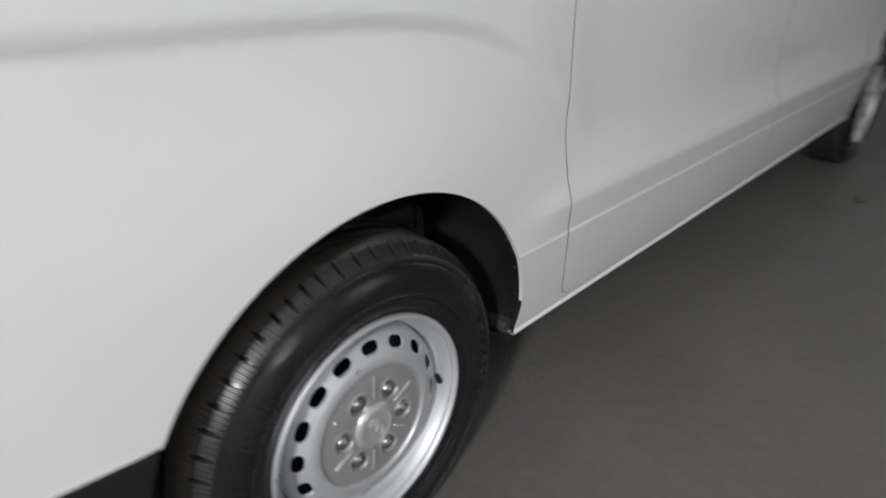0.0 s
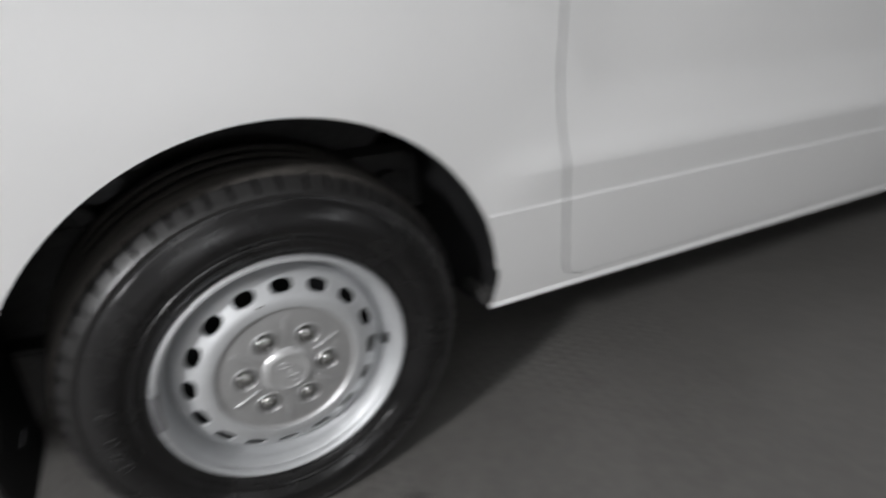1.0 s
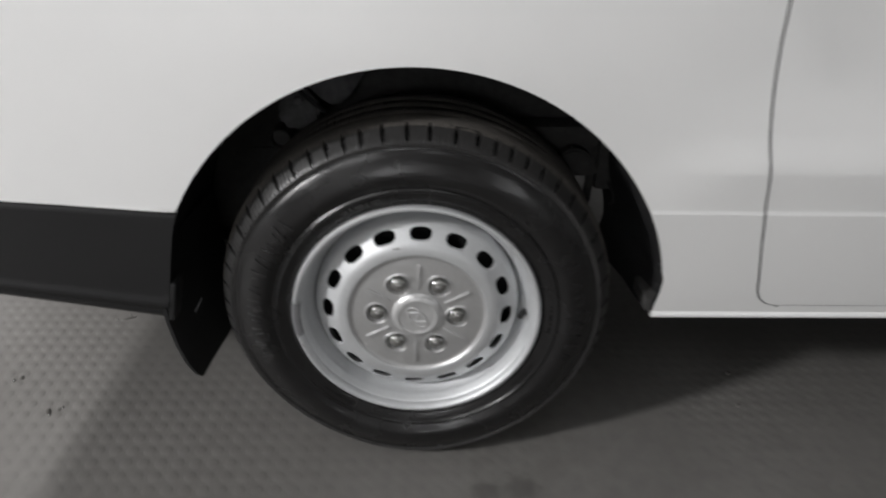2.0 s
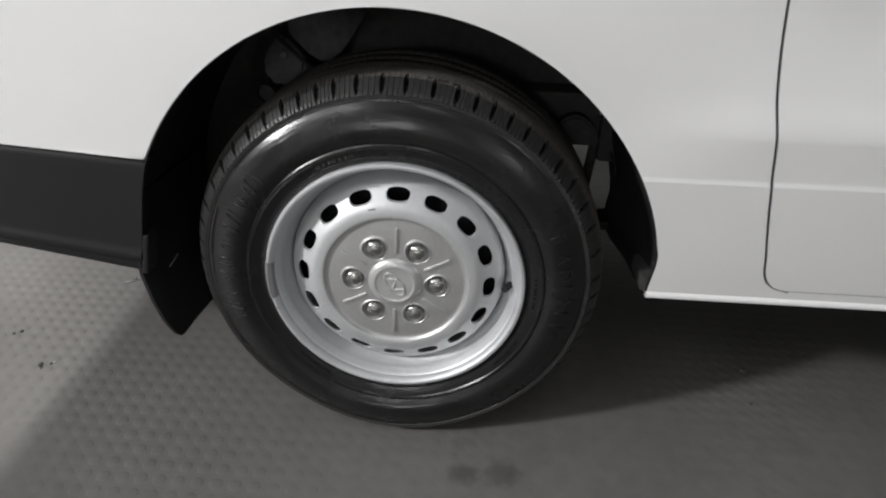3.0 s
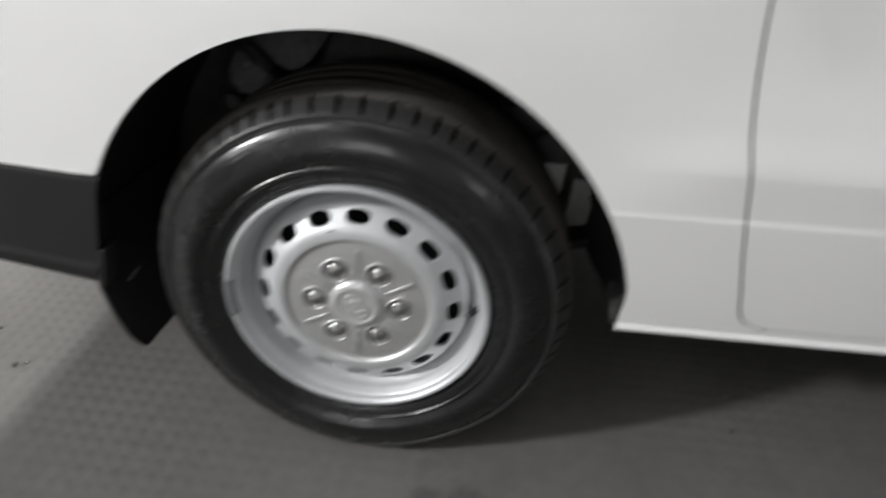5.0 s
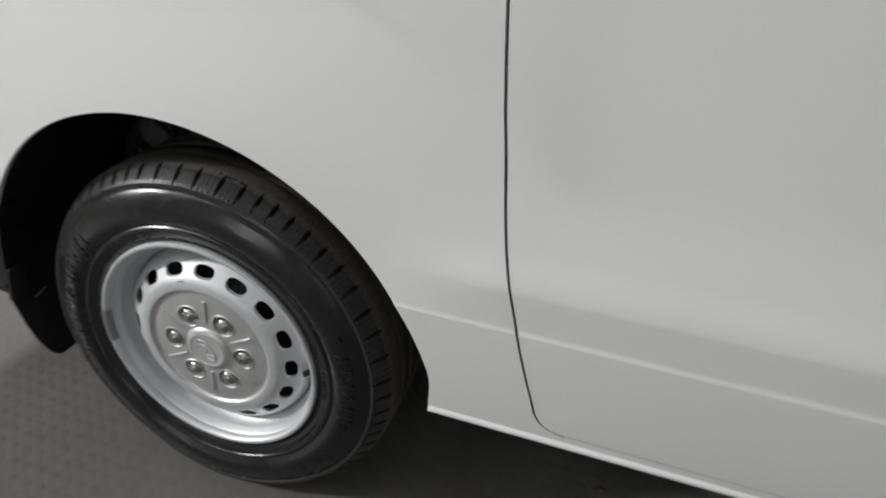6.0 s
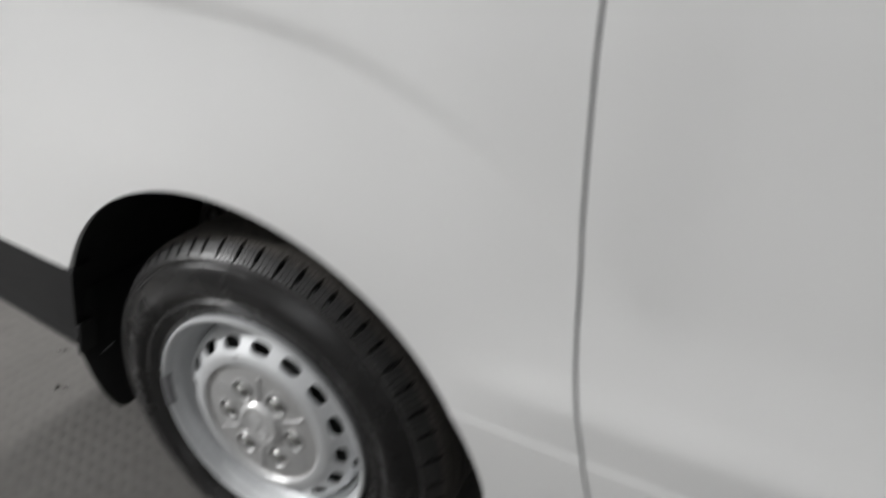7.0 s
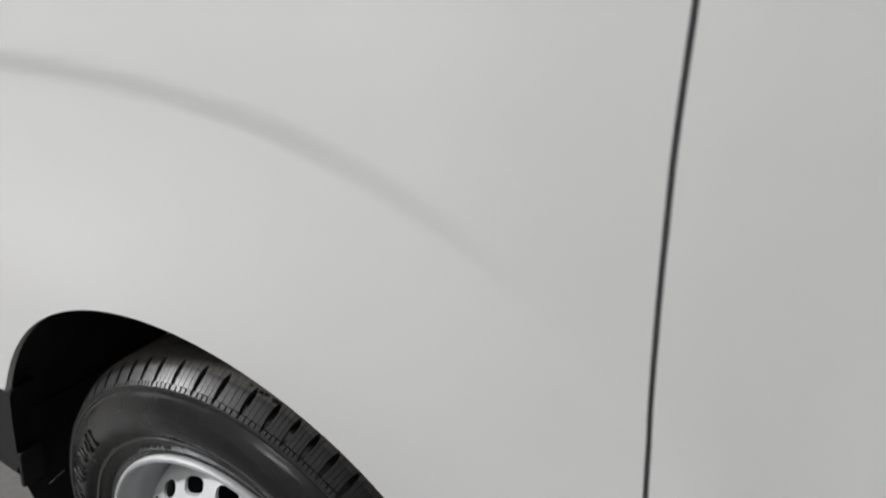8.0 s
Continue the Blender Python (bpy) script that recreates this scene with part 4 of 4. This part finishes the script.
build_wheel("far_front_wheel", FRONT_X, 1.82, full=False, flip=True)
rear_running_gear()


# ---- loose bits on the floor ----
def pebble(name, x, y, size, mat, label, category, seed, flat=0.5):
    bm = bmesh.new()
    bmesh.ops.create_icosphere(bm, subdivisions=2, radius=size)
    for v in bm.verts:
        v.co *= 1 + 0.35 * noise.noise(v.co / size * 1.3 + Vector((seed, 0, 0)))
        v.co.z *= flat
    low = min(v.co.z for v in bm.verts)
    for v in bm.verts:
        v.co.z -= low
    me = bpy.data.meshes.new(name)
    bm.to_mesh(me)
    bm.free()
    me.materials.append(mat)
    me.shade_smooth()
    ob = tagged(new(name, me), label, category, group="crumbs on the floor")
    ob.location = (x, y, GROUND)
    return ob


pebble("pebble", -0.806, 0.106, 0.006, GRIT, "small dark grit lump on the floor", "pebble", 1)
pebble("pebble", -0.786, 0.112, 0.0035, GRIT, "small dark grit lump on the floor", "pebble", 3)
pebble("metal_chip", -0.781, 0.118, 0.003, SHINY, "tiny shiny metal chip on the floor", "metal chip", 5)
pebble("metal_chip", -0.798, 0.096, 0.003, SHINY, "tiny shiny metal chip on the floor", "metal chip", 7)
pebble("metal_chip", -0.935, 0.205, 0.004, SHINY, "tiny shiny metal chip on the floor", "metal chip", 9)
pebble("pebble", -0.922, 0.214, 0.005, GRIT, "small dark grit lump on the floor", "pebble", 11)
pebble("pebble", 0.733, 0.234, 0.006, GRIT, "dark grit crumb beside the tyre's shadow", "pebble", 13)
pebble("pebble", 0.713, 0.127, 0.005, GRIT, "dark grit crumb on the open floor", "pebble", 15)
pebble("pebble", 3.05, -0.22, 0.016, GRIT, "dark grit lump on the open floor beside the sill", "pebble", 19)
pebble("pebble", 3.11, -0.20, 0.010, GRIT, "dark grit lump on the open floor beside the sill", "pebble", 21)
pebble("metal_chip", -0.772, 0.460, 0.0035, SHINY, "tiny shiny metal chip behind the bumper", "metal chip", 23)
pebble("metal_chip", -0.800, 0.441, 0.003, SHINY, "tiny shiny metal chip behind the bumper", "metal chip", 25)
strip = pebble("metal_strip", -0.785, 0.450, 0.004, SHINY, "thin crumpled shiny foil strip on the floor behind the bumper", "metal strip", 17, 0.4)
strip.matrix_world = pose(-0.772, 0.447, GROUND, 0, 0, 24) @ Matrix.Diagonal((5.2, 0.8, 0.5, 1))


def stain(x, y, sx, sy, seed):
    """A thin oily blot with a ragged outline."""
    bm = bmesh.new()
    ring = []
    for k in range(28):
        t = 2 * math.pi * k / 28
        w = 1 + 0.45 * noise.noise(Vector((math.cos(t) * 1.5 + seed, math.sin(t) * 1.5, seed)))
        ring.append(bm.verts.new((x + sx * w * math.cos(t), y + sy * w * math.sin(t), 0.0014)))
    bm.faces.new(ring)
    ob = part("stain", bm, SMUDGE, floor, "dark oily blot")
    return ob


# ---- the place ----
floor_bm = box(-6, 9, -5, 6, -0.15, 0.0)
me = bpy.data.meshes.new("floor")
floor_bm.to_mesh(me)
floor_bm.free()
me.materials.append(FLOOR)
floor = tagged(new("floor", me), "grey studded rubber floor with scuffs and grit", "floor", kind="structure")
floor.location.z = GROUND
for nm, b, mat, lab in (("wall_north", (-6.2, 9.2, 6.0, 6.2, -0.15, 3.6), WALLPAINT, "plain grey wall"), ("wall_south", (-6.2, 9.2, -5.2, -5.0, -0.15, 3.6), WALLPAINT, "plain grey wall"),
                        ("wall_west", (-6.2, -6.0, -5.0, 6.0, -0.15, 3.6), WALLPAINT, "plain grey wall"), ("wall_east", (9.0, 9.2, -5.0, 6.0, -0.15, 3.6), WALLPAINT, "plain grey wall"),
                        ("ceiling", (-6.2, 9.2, -5.2, 6.2, 3.6, 3.8), CEILING, "plain pale ceiling")):
    bm = box(*b)
    me = bpy.data.meshes.new(nm)
    bm.to_mesh(me)
    bm.free()
    me.materials.append(mat)
    tagged(new(nm, me), lab, nm.split("_")[0], kind="structure")
stain(0.128, -0.104, 0.036, 0.030, 2.0)
stain(0.196, -0.098, 0.044, 0.034, 5.0)

# round studs on a square grid
PITCH_X, PITCH_Y, STUD_X, STUD_Y = 0.0343, 0.0327, -0.8540, 0.2910
PROFILE = ((0.0128, 0.0), (0.0112, 0.0004), (0.0088, 0.0007), (0.0, 0.0008))


def stud_points(cx, cy, n):
    vs, fs = [], []
    for r, z in PROFILE[:-1]:
        vs += [(cx + r * math.cos(2 * math.pi * k / n), cy + r * math.sin(2 * math.pi * k / n), z) for k in range(n)]
    vs.append((cx, cy, PROFILE[-1][1]))
    for ring in range(2):
        for k in range(n):
            a, b = ring * n + k, ring * n + (k + 1) % n
            fs.append((a, b, b + n, a + n))
    for k in range(n):
        fs.append((2 * n + k, 2 * n + (k + 1) % n, 3 * n))
    return vs, fs


def worn(x, y):
    """Height of a stud against a new one: worn down in patches and where people walk beside the van."""
    tramped = ss(0.10, 0.45, x) * (1 - ss(0.02, 0.14, y))
    return max(0.12, min(0.85, (0.58 - 0.42 * tramped) + 0.7 * noise.noise(Vector((x * 3.1, y * 3.1, 0.4))) + 0.25 * noise.noise(Vector((x * 40, y * 40, 2.0)))))


vs, fs = stud_points(0, 0, 10)
stud_me = bpy.data.meshes.new("stud")
stud_me.from_pydata(vs, [], fs)
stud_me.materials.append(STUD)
stud_me.shade_smooth()
all_v, all_f = [], []
for i in range(-24, 160):
    for j in range(-40, 62):
        x, y = STUD_X + i * PITCH_X, STUD_Y + j * PITCH_Y
        if x > 1.7 and y > 0.6 or x > 3.0 and y > 0.1:
            continue
        if -0.99 < x < -0.50 and -0.10 < y < 0.46:
            ob = new("stud", stud_me)
            ob.parent = floor
            ob.location = (x, y, 0)
            ob.scale.z = worn(x, y)
            continue
        k = len(all_v)
        vs, fs = stud_points(x, y, 8)
        h = worn(x, y)
        all_v += [(p, q, r * h) for p, q, r in vs]
        all_f += [tuple(q + k for q in f) for f in fs]
me = bpy.data.meshes.new("stud_field")
me.from_pydata(all_v, [], all_f)
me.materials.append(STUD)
me.shade_smooth()
field = tagged(new("stud_field", me), "low round rubber studs of the floor", kind="stuff")
field.parent = floor
